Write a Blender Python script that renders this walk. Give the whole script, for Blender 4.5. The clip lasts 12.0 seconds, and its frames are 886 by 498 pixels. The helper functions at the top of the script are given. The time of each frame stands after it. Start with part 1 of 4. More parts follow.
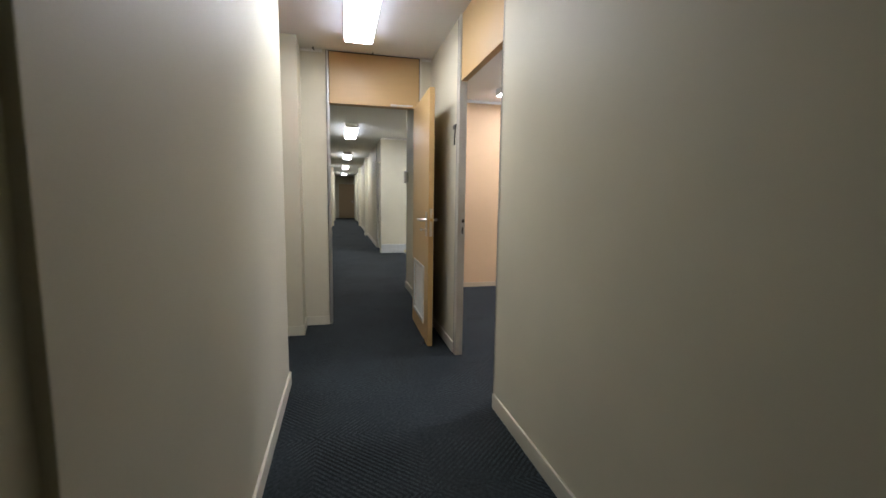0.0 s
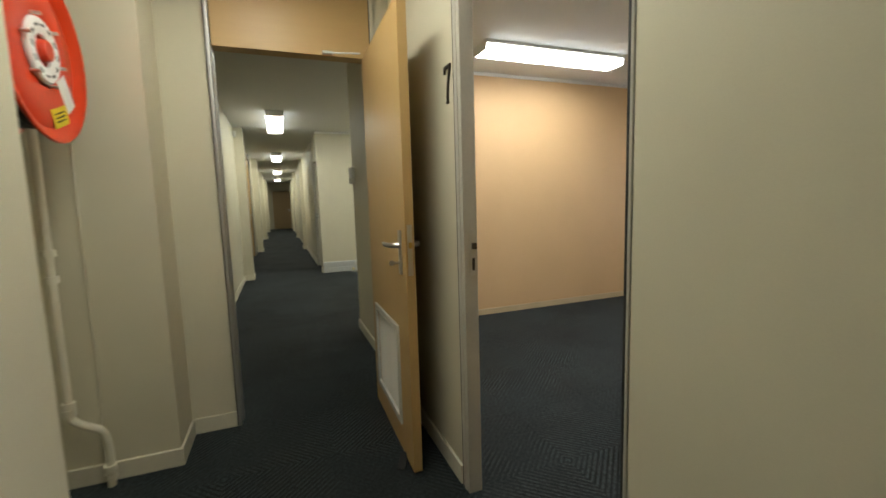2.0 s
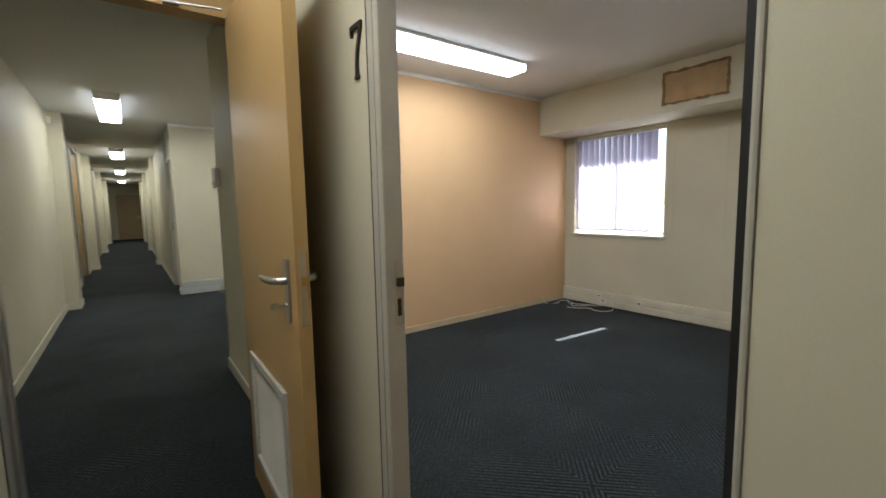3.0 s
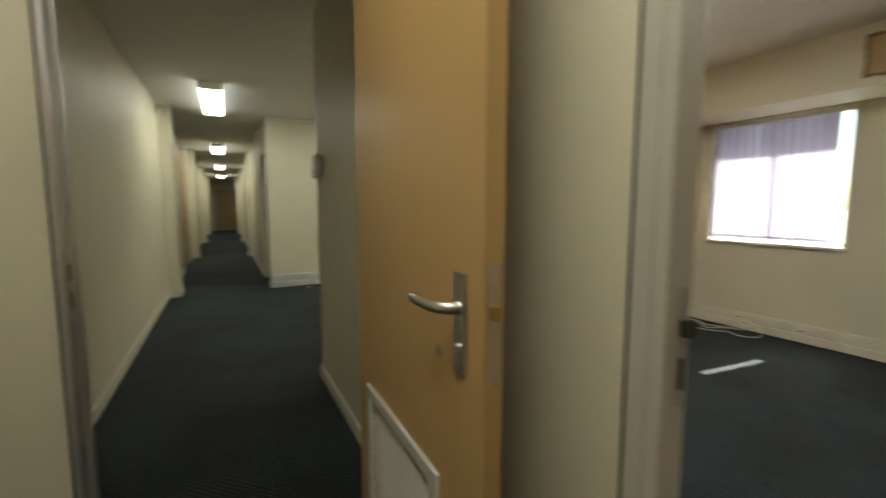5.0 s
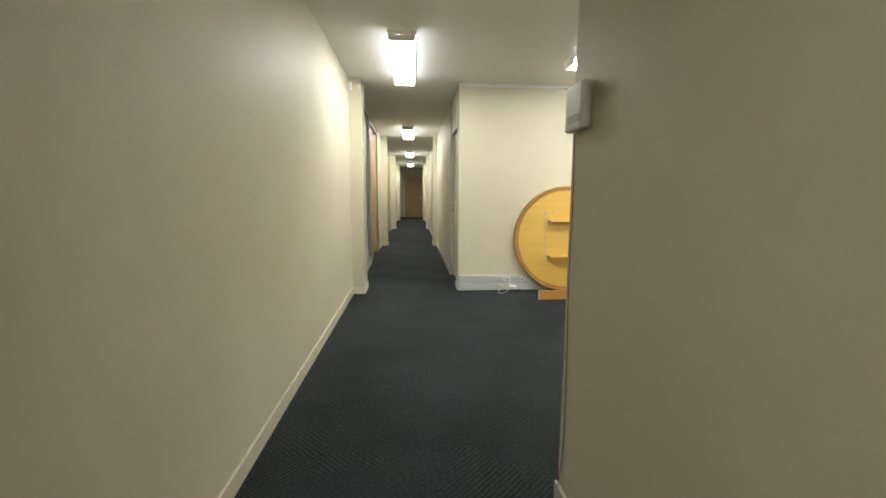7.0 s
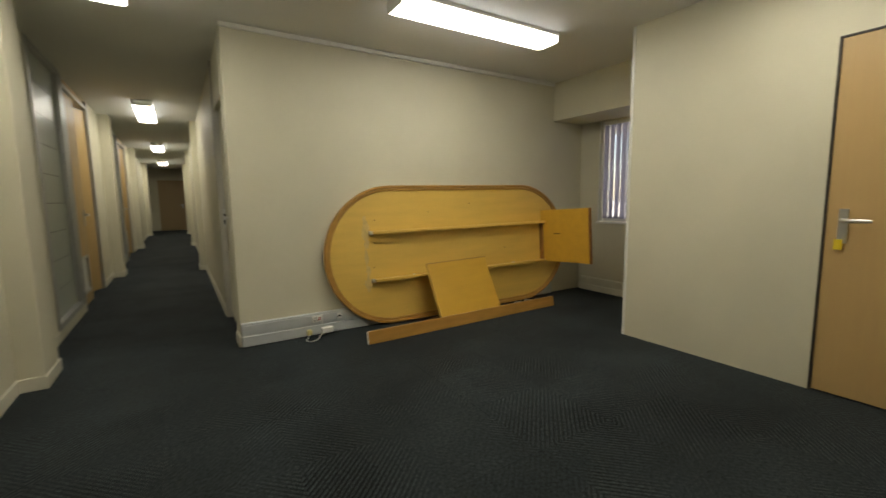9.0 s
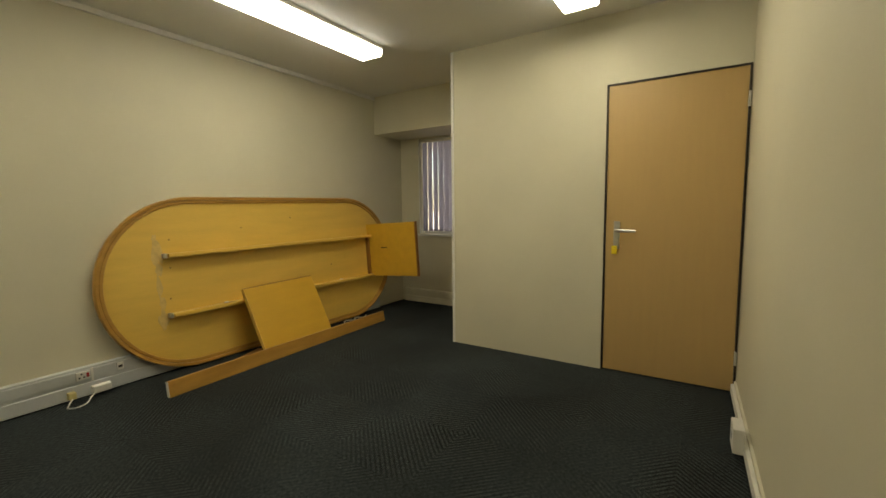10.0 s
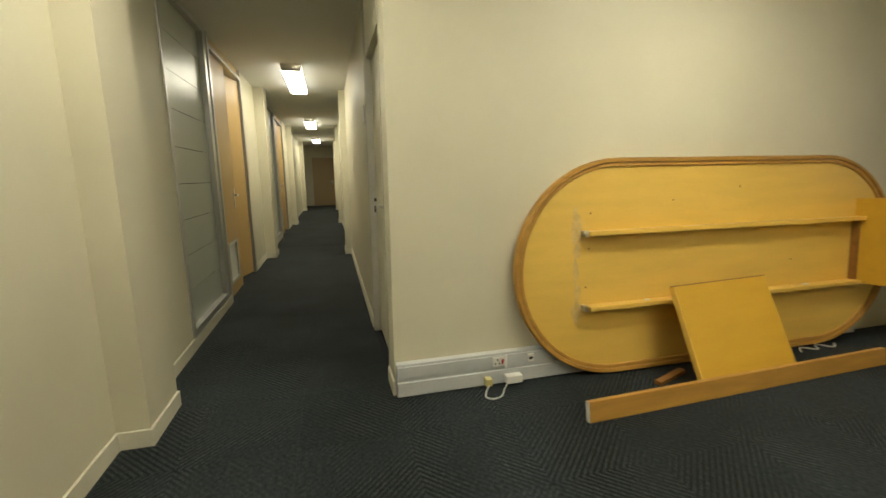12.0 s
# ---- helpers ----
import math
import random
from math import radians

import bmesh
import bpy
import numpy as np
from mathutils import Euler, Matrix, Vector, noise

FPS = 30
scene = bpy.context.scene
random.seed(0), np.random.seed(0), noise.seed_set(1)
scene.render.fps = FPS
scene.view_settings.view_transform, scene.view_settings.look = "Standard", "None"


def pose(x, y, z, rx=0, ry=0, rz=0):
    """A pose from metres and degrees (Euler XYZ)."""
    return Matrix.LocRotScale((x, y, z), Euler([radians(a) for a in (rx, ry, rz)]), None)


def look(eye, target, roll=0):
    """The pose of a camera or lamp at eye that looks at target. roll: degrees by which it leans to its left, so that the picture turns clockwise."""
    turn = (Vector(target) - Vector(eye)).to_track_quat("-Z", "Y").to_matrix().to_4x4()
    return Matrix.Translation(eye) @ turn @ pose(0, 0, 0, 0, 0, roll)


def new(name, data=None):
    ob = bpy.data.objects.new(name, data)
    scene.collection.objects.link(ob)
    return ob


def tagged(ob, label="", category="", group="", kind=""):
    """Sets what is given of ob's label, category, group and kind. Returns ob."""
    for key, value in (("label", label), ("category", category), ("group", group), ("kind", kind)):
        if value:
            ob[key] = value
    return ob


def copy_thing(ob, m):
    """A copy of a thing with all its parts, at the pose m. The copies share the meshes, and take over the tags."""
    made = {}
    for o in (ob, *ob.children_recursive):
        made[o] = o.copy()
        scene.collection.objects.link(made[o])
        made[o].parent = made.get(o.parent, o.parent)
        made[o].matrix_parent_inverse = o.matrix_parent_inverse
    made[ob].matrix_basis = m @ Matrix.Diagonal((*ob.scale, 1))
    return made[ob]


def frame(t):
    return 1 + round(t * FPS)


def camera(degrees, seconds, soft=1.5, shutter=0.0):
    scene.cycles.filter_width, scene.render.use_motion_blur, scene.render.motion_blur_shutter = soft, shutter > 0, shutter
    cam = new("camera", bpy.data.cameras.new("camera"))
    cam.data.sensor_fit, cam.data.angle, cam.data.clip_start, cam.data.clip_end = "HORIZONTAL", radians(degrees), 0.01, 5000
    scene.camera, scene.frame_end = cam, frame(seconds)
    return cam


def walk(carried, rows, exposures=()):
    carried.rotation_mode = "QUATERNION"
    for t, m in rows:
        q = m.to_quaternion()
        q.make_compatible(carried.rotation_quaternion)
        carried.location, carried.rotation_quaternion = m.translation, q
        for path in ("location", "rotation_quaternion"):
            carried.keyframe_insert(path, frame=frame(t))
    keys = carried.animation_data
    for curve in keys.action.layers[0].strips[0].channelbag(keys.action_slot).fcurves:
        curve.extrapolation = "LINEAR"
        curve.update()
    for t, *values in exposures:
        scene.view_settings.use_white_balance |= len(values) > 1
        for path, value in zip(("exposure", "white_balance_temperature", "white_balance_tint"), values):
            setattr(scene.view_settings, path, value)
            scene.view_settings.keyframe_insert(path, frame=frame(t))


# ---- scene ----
cam = camera(92.7, 12.0, 1.6, 0.3)
PATH = [
    (0, (0.432, 1.411, 1.205), (0.9, 3.341, 0.973), 0.8),
    (0.5, (0.483, 1.778, 1.209), (0.903, 3.717, 0.962), 0.7),
    (1, (0.552, 2.171, 1.21), (1.04, 4.097, 0.986), -1.2),
    (1.5, (0.607, 2.582, 1.203), (1.062, 4.515, 0.976), -0.1),
    (2, (0.614, 2.961, 1.225), (1.326, 4.817, 1.003), -1.7),
    (2.5, (0.706, 3.289, 1.253), (1.632, 5.047, 1.026), -1.1),
    (2.7, (0.732, 3.375, 1.258), (1.771, 5.071, 1.041), -1.1),
    (4.5, (0.692, 3.801, 1.219), (2.139, 5.171, 1.048), -0.4),
    (5, (0.716, 4.086, 1.229), (1.628, 5.856, 1.028), 0.1),
    (5.5, (0.703, 4.369, 1.235), (1.035, 6.329, 0.998), 0.6),
    (6, (0.667, 4.771, 1.195), (0.94, 6.738, 0.951), -0.6),
    (6.5, (0.727, 5.214, 1.208), (0.907, 7.192, 0.96), -0.5),
    (6.7, (0.73, 5.374, 1.21), (0.87, 7.354, 0.955), 0.3),
    (8.3, (0.769, 6.778, 1.191), (1.24, 8.706, 0.944), -0.5),
    (8.5, (0.815, 6.906, 1.192), (1.52, 8.761, 0.946), -0.8),
    (9, (0.934, 7.157, 1.186), (1.987, 8.841, 0.948), -0.7),
    (9.5, (0.956, 7.315, 1.194), (2.433, 8.635, 0.986), 0.4),
    (10, (0.929, 7.406, 1.202), (2.598, 8.474, 1.013), -0.6),
    (10.5, (0.932, 7.558, 1.207), (2.623, 8.606, 1.0), -1.0),
    (11, (1.042, 7.862, 1.208), (2.347, 9.366, 0.967), -0.3),
    (11.5, (1.033, 8.224, 1.214), (1.762, 10.067, 0.901), 0.6),
    (12, (1.003, 8.649, 1.22), (1.506, 10.554, 0.879), -0.7),
]
EXPOSURES = [
    (0.0, 3.5, 5650, 18),
    (1.0, 3.15, 5300, 13),
    (2.0, 3.12, 6550, 5),
    (2.7, 3.1, 6000, 10),
    (4.5, 2.78, 6250, 10),
    (5.0, 2.9, 6700, 4),
    (5.5, 3.45, 7900, -2),
    (6.0, 3.9, 6350, 5),
    (6.5, 4.1, 6300, 11),
    (8.5, 2.88, 6150, 13),
    (9.0, 2.85, 6850, 9),
    (9.5, 3.0, 7600, 4),
    (10.0, 2.75, 8000, 5),
    (10.5, 2.65, 8800, -1),
    (11.0, 3.0, 8000, 1),
    (11.5, 3.22, 7700, 0),
    (12.0, 3.45, 7400, 5),
]
walk(cam, [(t, look(eye, target, roll)) for t, eye, target, roll in PATH], EXPOSURES)

# ---- world, sun ----
world = bpy.data.worlds.new("sky")
scene.world = world
world.use_nodes = True
wn = world.node_tree.nodes
sky = wn.new("ShaderNodeTexSky")
sky.sky_type, sky.sun_disc = "NISHITA", False
sky.sun_elevation, sky.sun_rotation = radians(47.5), radians(94.5)
world.node_tree.links.new(sky.outputs["Color"], wn["Background"].inputs["Color"])
wn["Background"].inputs["Strength"].default_value = 0.05
sun = new("sun", bpy.data.lights.new("sun", "SUN"))
sun.data.energy, sun.data.angle, sun.data.color = 5.0, radians(0.5), (1.0, 0.95, 0.88)
sun.matrix_world = look((12, 5, 12), (12 - 1.0, 5 + 0.08, 12 - 1.09))
for y, watts in ((6.26, 0.55), (10.01, 0.25)):
    pane_light = new("window_daylight", bpy.data.lights.new("window_daylight", "AREA"))
    pane_light.data.shape, pane_light.data.size, pane_light.data.size_y = "RECTANGLE", 1.04, 1.10
    pane_light.data.energy, pane_light.data.color = watts, (0.80, 0.84, 1.0)
    pane_light.matrix_world = look((5.432, y, 1.48), (4.0, y, 1.48))
TUBE = 2.25

CE = 2.525  # ceiling height


# ---- materials ----
def mat(name, color, rough=0.6, metal=0.0, var=0.12, scale=3.0, fine=120.0, bump=0.15, stain=0.0, stretch=(1, 1, 1), spec=0.4, coords="Object"):
    m = bpy.data.materials.new(name)
    m.use_nodes = True
    n, l = m.node_tree.nodes, m.node_tree.links
    b = n["Principled BSDF"]
    tc = n.new("ShaderNodeTexCoord")
    mp = n.new("ShaderNodeMapping")
    mp.inputs["Scale"].default_value = stretch
    l.new(tc.outputs[coords], mp.inputs["Vector"])
    big = n.new("ShaderNodeTexNoise")
    big.inputs["Scale"].default_value, big.inputs["Detail"].default_value = scale, 5
    small = n.new("ShaderNodeTexNoise")
    small.inputs["Scale"].default_value, small.inputs["Detail"].default_value = fine, 3
    for t in (big, small):
        l.new(mp.outputs["Vector"], t.inputs["Vector"])
    add = n.new("ShaderNodeMath")
    add.operation = "MULTIPLY_ADD"
    l.new(small.outputs["Fac"], add.inputs[0])
    add.inputs[1].default_value = 0.35
    l.new(big.outputs["Fac"], add.inputs[2])
    ramp = n.new("ShaderNodeMapRange")
    ramp.inputs["From Min"].default_value, ramp.inputs["From Max"].default_value = 0.35, 1.0
    ramp.inputs["To Min"].default_value, ramp.inputs["To Max"].default_value = 1 - var, 1 + var
    l.new(add.outputs[0], ramp.inputs["Value"])
    mul = n.new("ShaderNodeMix")
    mul.data_type, mul.blend_type = "RGBA", "MULTIPLY"
    mul.inputs[0].default_value = 1.0
    mul.inputs[6].default_value = (*color, 1)
    l.new(ramp.outputs["Result"], mul.inputs[7])
    l.new(mul.outputs[2], b.inputs["Base Color"])
    rr = n.new("ShaderNodeMapRange")
    rr.inputs["To Min"].default_value, rr.inputs["To Max"].default_value = max(rough - 0.1, 0.03), min(rough + 0.1, 1)
    l.new(big.outputs["Fac"], rr.inputs["Value"])
    l.new(rr.outputs["Result"], b.inputs["Roughness"])
    b.inputs["Metallic"].default_value = metal
    b.inputs["Specular IOR Level"].default_value = spec
    if bump:
        bp = n.new("ShaderNodeBump")
        bp.inputs["Strength"].default_value, bp.inputs["Distance"].default_value = bump, 0.002
        l.new(small.outputs["Fac"], bp.inputs["Height"])
        l.new(bp.outputs["Normal"], b.inputs["Normal"])
    return m


def wood(name, color, rough=0.4, grain=(1.2, 14, 14), contrast=0.16):
    m = mat(name, color, rough, var=contrast, scale=2.2, fine=30, bump=0.05, stretch=grain, spec=0.45)
    return m


def carpet_material():
    m = bpy.data.materials.new("ribbed_carpet")
    m.use_nodes = True
    n, l = m.node_tree.nodes, m.node_tree.links
    b = n["Principled BSDF"]
    tc = n.new("ShaderNodeTexCoord")
    rot = n.new("ShaderNodeMapping")
    rot.inputs["Rotation"].default_value = (0, 0, radians(45))
    l.new(tc.outputs["Object"], rot.inputs["Vector"])
    wave = n.new("ShaderNodeTexWave")
    wave.inputs["Scale"].default_value, wave.inputs["Distortion"].default_value = 14.0, 1.6
    wave.inputs["Detail Scale"].default_value = 6.0
    l.new(rot.outputs["Vector"], wave.inputs["Vector"])
    fuzz = n.new("ShaderNodeTexNoise")
    fuzz.inputs["Scale"].default_value, fuzz.inputs["Detail"].default_value, fuzz.inputs["Roughness"].default_value = 55, 8, 0.85
    tuft = n.new("ShaderNodeMapRange")
    tuft.inputs["From Min"].default_value, tuft.inputs["From Max"].default_value = 0.36, 0.66
    tuft.inputs["To Max"].default_value = 1.1
    l.new(fuzz.outputs["Fac"], tuft.inputs["Value"])
    l.new(tc.outputs["Object"], fuzz.inputs["Vector"])
    geo = n.new("ShaderNodeNewGeometry")
    dirt = n.new("ShaderNodeTexNoise")
    dirt.inputs["Scale"].default_value, dirt.inputs["Detail"].default_value = 1.4, 8
    l.new(geo.outputs["Position"], dirt.inputs["Vector"])
    info = n.new("ShaderNodeObjectInfo")
    mixa = n.new("ShaderNodeMix")
    mixa.data_type = "RGBA"
    mixa.inputs[6].default_value, mixa.inputs[7].default_value = (0.0024, 0.0036, 0.0044, 1), (0.057, 0.074, 0.081, 1)
    hw = n.new("ShaderNodeMath")
    hw.operation = "MULTIPLY"
    l.new(wave.outputs["Fac"], hw.inputs[0])
    l.new(tuft.outputs["Result"], hw.inputs[1])
    dr = n.new("ShaderNodeMapRange")
    dr.inputs["From Min"].default_value, dr.inputs["From Max"].default_value = 0.3, 0.75
    dr.inputs["To Min"].default_value, dr.inputs["To Max"].default_value = 0.8, 1.6
    l.new(dirt.outputs["Fac"], dr.inputs["Value"])
    ob = n.new("ShaderNodeMapRange")
    ob.inputs["To Min"].default_value, ob.inputs["To Max"].default_value = 0.93, 1.07
    l.new(info.outputs["Random"], ob.inputs["Value"])
    mm = n.new("ShaderNodeMath")
    mm.operation = "MULTIPLY"
    l.new(dr.outputs["Result"], mm.inputs[0])
    l.new(ob.outputs["Result"], mm.inputs[1])
    mul = n.new("ShaderNodeMix")
    mul.data_type, mul.blend_type = "RGBA", "MULTIPLY"
    mul.inputs[0].default_value = 1
    l.new(mixa.outputs[2], mul.inputs[6])
    l.new(mm.outputs[0], mul.inputs[7])
    l.new(mul.outputs[2], b.inputs["Base Color"])
    b.inputs["Roughness"].default_value = 0.85
    b.inputs["Specular IOR Level"].default_value = 0.16
    b.inputs["Sheen Weight"].default_value = 0.03
    bp = n.new("ShaderNodeBump")
    bp.inputs["Distance"].default_value = 0.005
    worn = n.new("ShaderNodeTexNoise")
    worn.inputs["Scale"].default_value, worn.inputs["Detail"].default_value = 1.7, 4
    l.new(geo.outputs["Position"], worn.inputs["Vector"])
    wr = n.new("ShaderNodeMapRange")
    wr.inputs["From Min"].default_value, wr.inputs["From Max"].default_value = 0.44, 0.62
    wr.inputs["To Min"].default_value, wr.inputs["To Max"].default_value = 0.12, 1.0
    l.new(worn.outputs["Fac"], wr.inputs["Value"])
    l.new(wr.outputs["Result"], bp.inputs["Strength"])
    blend = n.new("ShaderNodeMix")
    l.new(wr.outputs["Result"], blend.inputs[0])
    flat = n.new("ShaderNodeMath")
    flat.operation = "MULTIPLY"
    flat.inputs[1].default_value = 0.52
    l.new(tuft.outputs["Result"], flat.inputs[0])
    l.new(flat.outputs[0], blend.inputs[2])
    l.new(hw.outputs[0], blend.inputs[3])
    l.new(blend.outputs[0], mixa.inputs[0])
    l.new(hw.outputs[0], bp.inputs["Height"])
    l.new(bp.outputs["Normal"], b.inputs["Normal"])
    return m


def emitter(name, color, strength):
    m = bpy.data.materials.new(name)
    m.use_nodes = True
    b = m.node_tree.nodes["Principled BSDF"]
    b.inputs["Base Color"].default_value = (0.9, 0.9, 0.9, 1)
    b.inputs["Emission Color"].default_value = (*color, 1)
    b.inputs["Emission Strength"].default_value = strength
    return m


def slat_material():
    m = bpy.data.materials.new("blind_fabric")
    m.use_nodes = True
    n, l = m.node_tree.nodes, m.node_tree.links
    b = n["Principled BSDF"]
    b.inputs["Base Color"].default_value = (0.36, 0.34, 0.42, 1)
    b.inputs["Roughness"].default_value = 0.9
    tr = n.new("ShaderNodeBsdfTranslucent")
    tr.inputs["Color"].default_value = (0.21, 0.195, 0.26, 1)
    weave = n.new("ShaderNodeTexNoise")
    weave.inputs["Scale"].default_value = 300
    bp = n.new("ShaderNodeBump")
    bp.inputs["Strength"].default_value = 0.1
    l.new(weave.outputs["Fac"], bp.inputs["Height"])
    l.new(bp.outputs["Normal"], b.inputs["Normal"])
    mix = n.new("ShaderNodeMixShader")
    mix.inputs[0].default_value = 0.4
    l.new(b.outputs[0], mix.inputs[1])
    l.new(tr.outputs[0], mix.inputs[2])
    l.new(mix.outputs[0], n["Material Output"].inputs["Surface"])
    return m


def glass_material():
    m = bpy.data.materials.new("clear_glass")
    m.use_nodes = True
    b = m.node_tree.nodes["Principled BSDF"]
    b.inputs["Base Color"].default_value = (0.95, 0.97, 0.96, 1)
    b.inputs["Roughness"].default_value = 0.0
    b.inputs["IOR"].default_value = 1.45
    b.inputs["Transmission Weight"].default_value = 1.0
    return m


CREAM = mat("cream_wall_paint", (0.610, 0.575, 0.440), 0.55, var=0.09, scale=1.3, fine=300, bump=0.07, spec=0.35)
TAN = mat("peach_wall_paint", (0.68, 0.465, 0.255), 0.6, var=0.08, scale=1.1, fine=300, bump=0.07)
CEIL = mat("ceiling_paint", (0.72, 0.715, 0.68), 0.7, var=0.05, scale=0.8, fine=160, bump=0.3)
SKIRT = mat("cream_gloss_skirting", (0.65, 0.62, 0.50), 0.4, var=0.1, scale=6, fine=80, bump=0.06)
TRUNK = mat("pale_grey_trunking", (0.52, 0.54, 0.54), 0.35, var=0.08, scale=7, fine=60, bump=0.03)
VENEER = wood("pale_door_veneer", (0.50, 0.335, 0.14), 0.42, grain=(14, 14, 1.2), contrast=0.035)
VENEER_H = wood("pale_panel_veneer", (0.50, 0.335, 0.14), 0.42, grain=(1.2, 14, 14), contrast=0.035)
TABLE = wood("yellow_table_veneer", (0.73, 0.475, 0.105), 0.42, grain=(1.0, 6, 6), contrast=0.09)
TABLE_EDGE = wood("brown_table_edging", (0.46, 0.245, 0.055), 0.4, grain=(1.5, 9, 9), contrast=0.25)
PANEL = wood("golden_panel_veneer", (0.60, 0.345, 0.04), 0.42, grain=(1.2, 6, 6), contrast=0.08)
FADED = wood("faded_door_paint", (0.42, 0.30, 0.155), 0.5, grain=(14, 14, 1.2), contrast=0.05)
PANEL_EDGE = wood("dark_panel_edging", (0.26, 0.12, 0.03), 0.5, grain=(2, 9, 9), contrast=0.3)
STEEL = mat("brushed_frame_metal", (0.50, 0.50, 0.48), 0.38, 0.7, var=0.15, scale=5, fine=90, bump=0.03, stretch=(8, 8, 0.6))
FRAME = mat("grey_frame_paint", (0.45, 0.43, 0.37), 0.45, var=0.12, scale=4, fine=90, bump=0.05)
CHROME = mat("satin_handle_metal", (0.62, 0.61, 0.58), 0.3, 0.95, var=0.05, scale=2.5, fine=150, bump=0.02)
BRASS = mat("brass_lock_metal", (0.55, 0.38, 0.12), 0.35, 0.9, var=0.15, scale=20, fine=150, bump=0.03)
# also the painted dark of holes, gaps and the unlit room behind the screens
BLACK = mat("black_rubber_and_gap_dark", (0.012, 0.012, 0.012), 0.6, var=0.2, scale=10, fine=80, bump=0.05)
WHITE = mat("white_plastic", (0.72, 0.71, 0.66), 0.35, var=0.06, scale=15, fine=90, bump=0.02)
REDP = mat("red_reel_paint", (0.62, 0.045, 0.012), 0.32, var=0.12, scale=6, fine=90, bump=0.05, spec=0.5)
RED = mat("red_switch_plastic", (0.5, 0.03, 0.03), 0.4, var=0.05, scale=20, fine=90, bump=0)
YELLOW = mat("yellow_label", (0.72, 0.55, 0.03), 0.5, var=0.08, scale=12, fine=90, bump=0)
AGED = mat("yellowed_plastic", (0.58, 0.50, 0.22), 0.45, var=0.08, scale=12, fine=90, bump=0.02)
PAPER = mat("white_label", (0.74, 0.74, 0.72), 0.6, var=0.06, scale=12, fine=90, bump=0)
CARD = mat("brown_board", (0.42, 0.29, 0.15), 0.8, var=0.2, scale=8, fine=90, bump=0.15)
TAPE = mat("torn_brown_tape", (0.20, 0.12, 0.05), 0.6, var=0.3, scale=20, fine=90, bump=0.2)
GLUE = mat("dried_glue_marks", (0.64, 0.45, 0.17), 0.7, var=0.2, scale=25, fine=90, bump=0.3)
FROST = mat("frosted_glass_film", (0.46, 0.50, 0.44), 0.34, var=0.08, scale=1.5, fine=250, bump=0.04, spec=0.45)
LOUVRE = mat("pale_louvre_metal", (0.55, 0.55, 0.50), 0.45, var=0.1, scale=6, fine=90, bump=0.03)
BRONZE = mat("dark_bronze", (0.05, 0.042, 0.035), 0.45, 0.5, var=0.15, scale=20, fine=90, bump=0.02)
WARM_SKIRT = mat("warm_skirting_paint", (0.60, 0.48, 0.31), 0.45, var=0.1, scale=6, fine=80, bump=0.05)
CARPET = carpet_material()
SUBFLOOR = mat("dark_underlay", (0.012, 0.014, 0.018), 0.95, var=0.2, bump=0.1)
CONCRETE = mat("outside_paving", (0.34, 0.32, 0.29), 0.9, var=0.25, scale=0.4, fine=8, bump=0.2)
LAMP_SIDE = emitter("lit_diffuser_side", (0.95, 0.975, 1.0), TUBE * 0.32)
LAMP = emitter("lit_diffuser", (1.0, 0.975, 0.88), TUBE)
LAMP_OFFICE = emitter("lit_office_diffuser", (1.0, 0.965, 0.93), TUBE * 1.42)
SLAT = slat_material()
GLASS = glass_material()


# ---- mesh helpers ----
def add_box(bm, x0, y0, z0, x1, y1, z1, m=None):
    vs = [bm.verts.new((x, y, z)) for z in (z0, z1) for x, y in ((x0, y0), (x1, y0), (x1, y1), (x0, y1))]
    if m is not None:
        for v in vs:
            v.co = m @ v.co
    for f in ((3, 2, 1, 0), (4, 5, 6, 7), (0, 1, 5, 4), (1, 2, 6, 5), (2, 3, 7, 6), (3, 0, 4, 7)):
        bm.faces.new([vs[i] for i in f])


def finish(name, bm, material, bevel=0.0, smooth=False):
    if bevel:
        bmesh.ops.bevel(bm, geom=bm.edges[:], offset=bevel, segments=2, affect="EDGES", profile=0.6)
    bmesh.ops.recalc_face_normals(bm, faces=bm.faces[:])
    me = bpy.data.meshes.new(name)
    bm.to_mesh(me)
    bm.free()
    me.materials.append(material)
    if smooth:
        for p in me.polygons:
            p.use_smooth = True
        me.set_sharp_from_angle(angle=radians(40))
    return me


def boxes(name, material, *dims, bevel=0.0):
    bm = bmesh.new()
    for d in dims:
        add_box(bm, *d)
    return new(name, finish(name, bm, material, bevel))


def structure(name, label, category, material, *dims, bevel=0.0):
    return tagged(boxes(name, material, *dims, bevel=bevel), label, category, kind="structure")


def part(name, bm, material, parent, label="", bevel=0.0, smooth=False):
    ob = new(name, finish(name, bm, material, bevel, smooth))
    ob.parent = parent
    if label:
        ob["label"] = label
    return ob


def box_part(name, dims, material, parent, label="", bevel=0.0, m=None):
    bm = bmesh.new()
    add_box(bm, *dims)
    ob = part(name, bm, material, parent, label, bevel)
    if m is not None:
        ob.matrix_basis = m
    return ob


def thing(name, label, category, m=None, group="", kind=""):
    ob = new(name)
    ob.empty_display_size = 0.1
    if m is not None:
        ob.matrix_basis = m
    return tagged(ob, label, category, group, kind)


def cylinder(bm, a, b, r, seg=16, r2=None):
    a, b = Vector(a), Vector(b)
    d = b - a
    q = d.to_track_quat("Z", "Y").to_matrix().to_4x4()
    m = Matrix.Translation((a + b) / 2) @ q
    bmesh.ops.create_cone(bm, cap_ends=True, segments=seg, radius1=r, radius2=r if r2 is None else r2, depth=d.length, matrix=m)


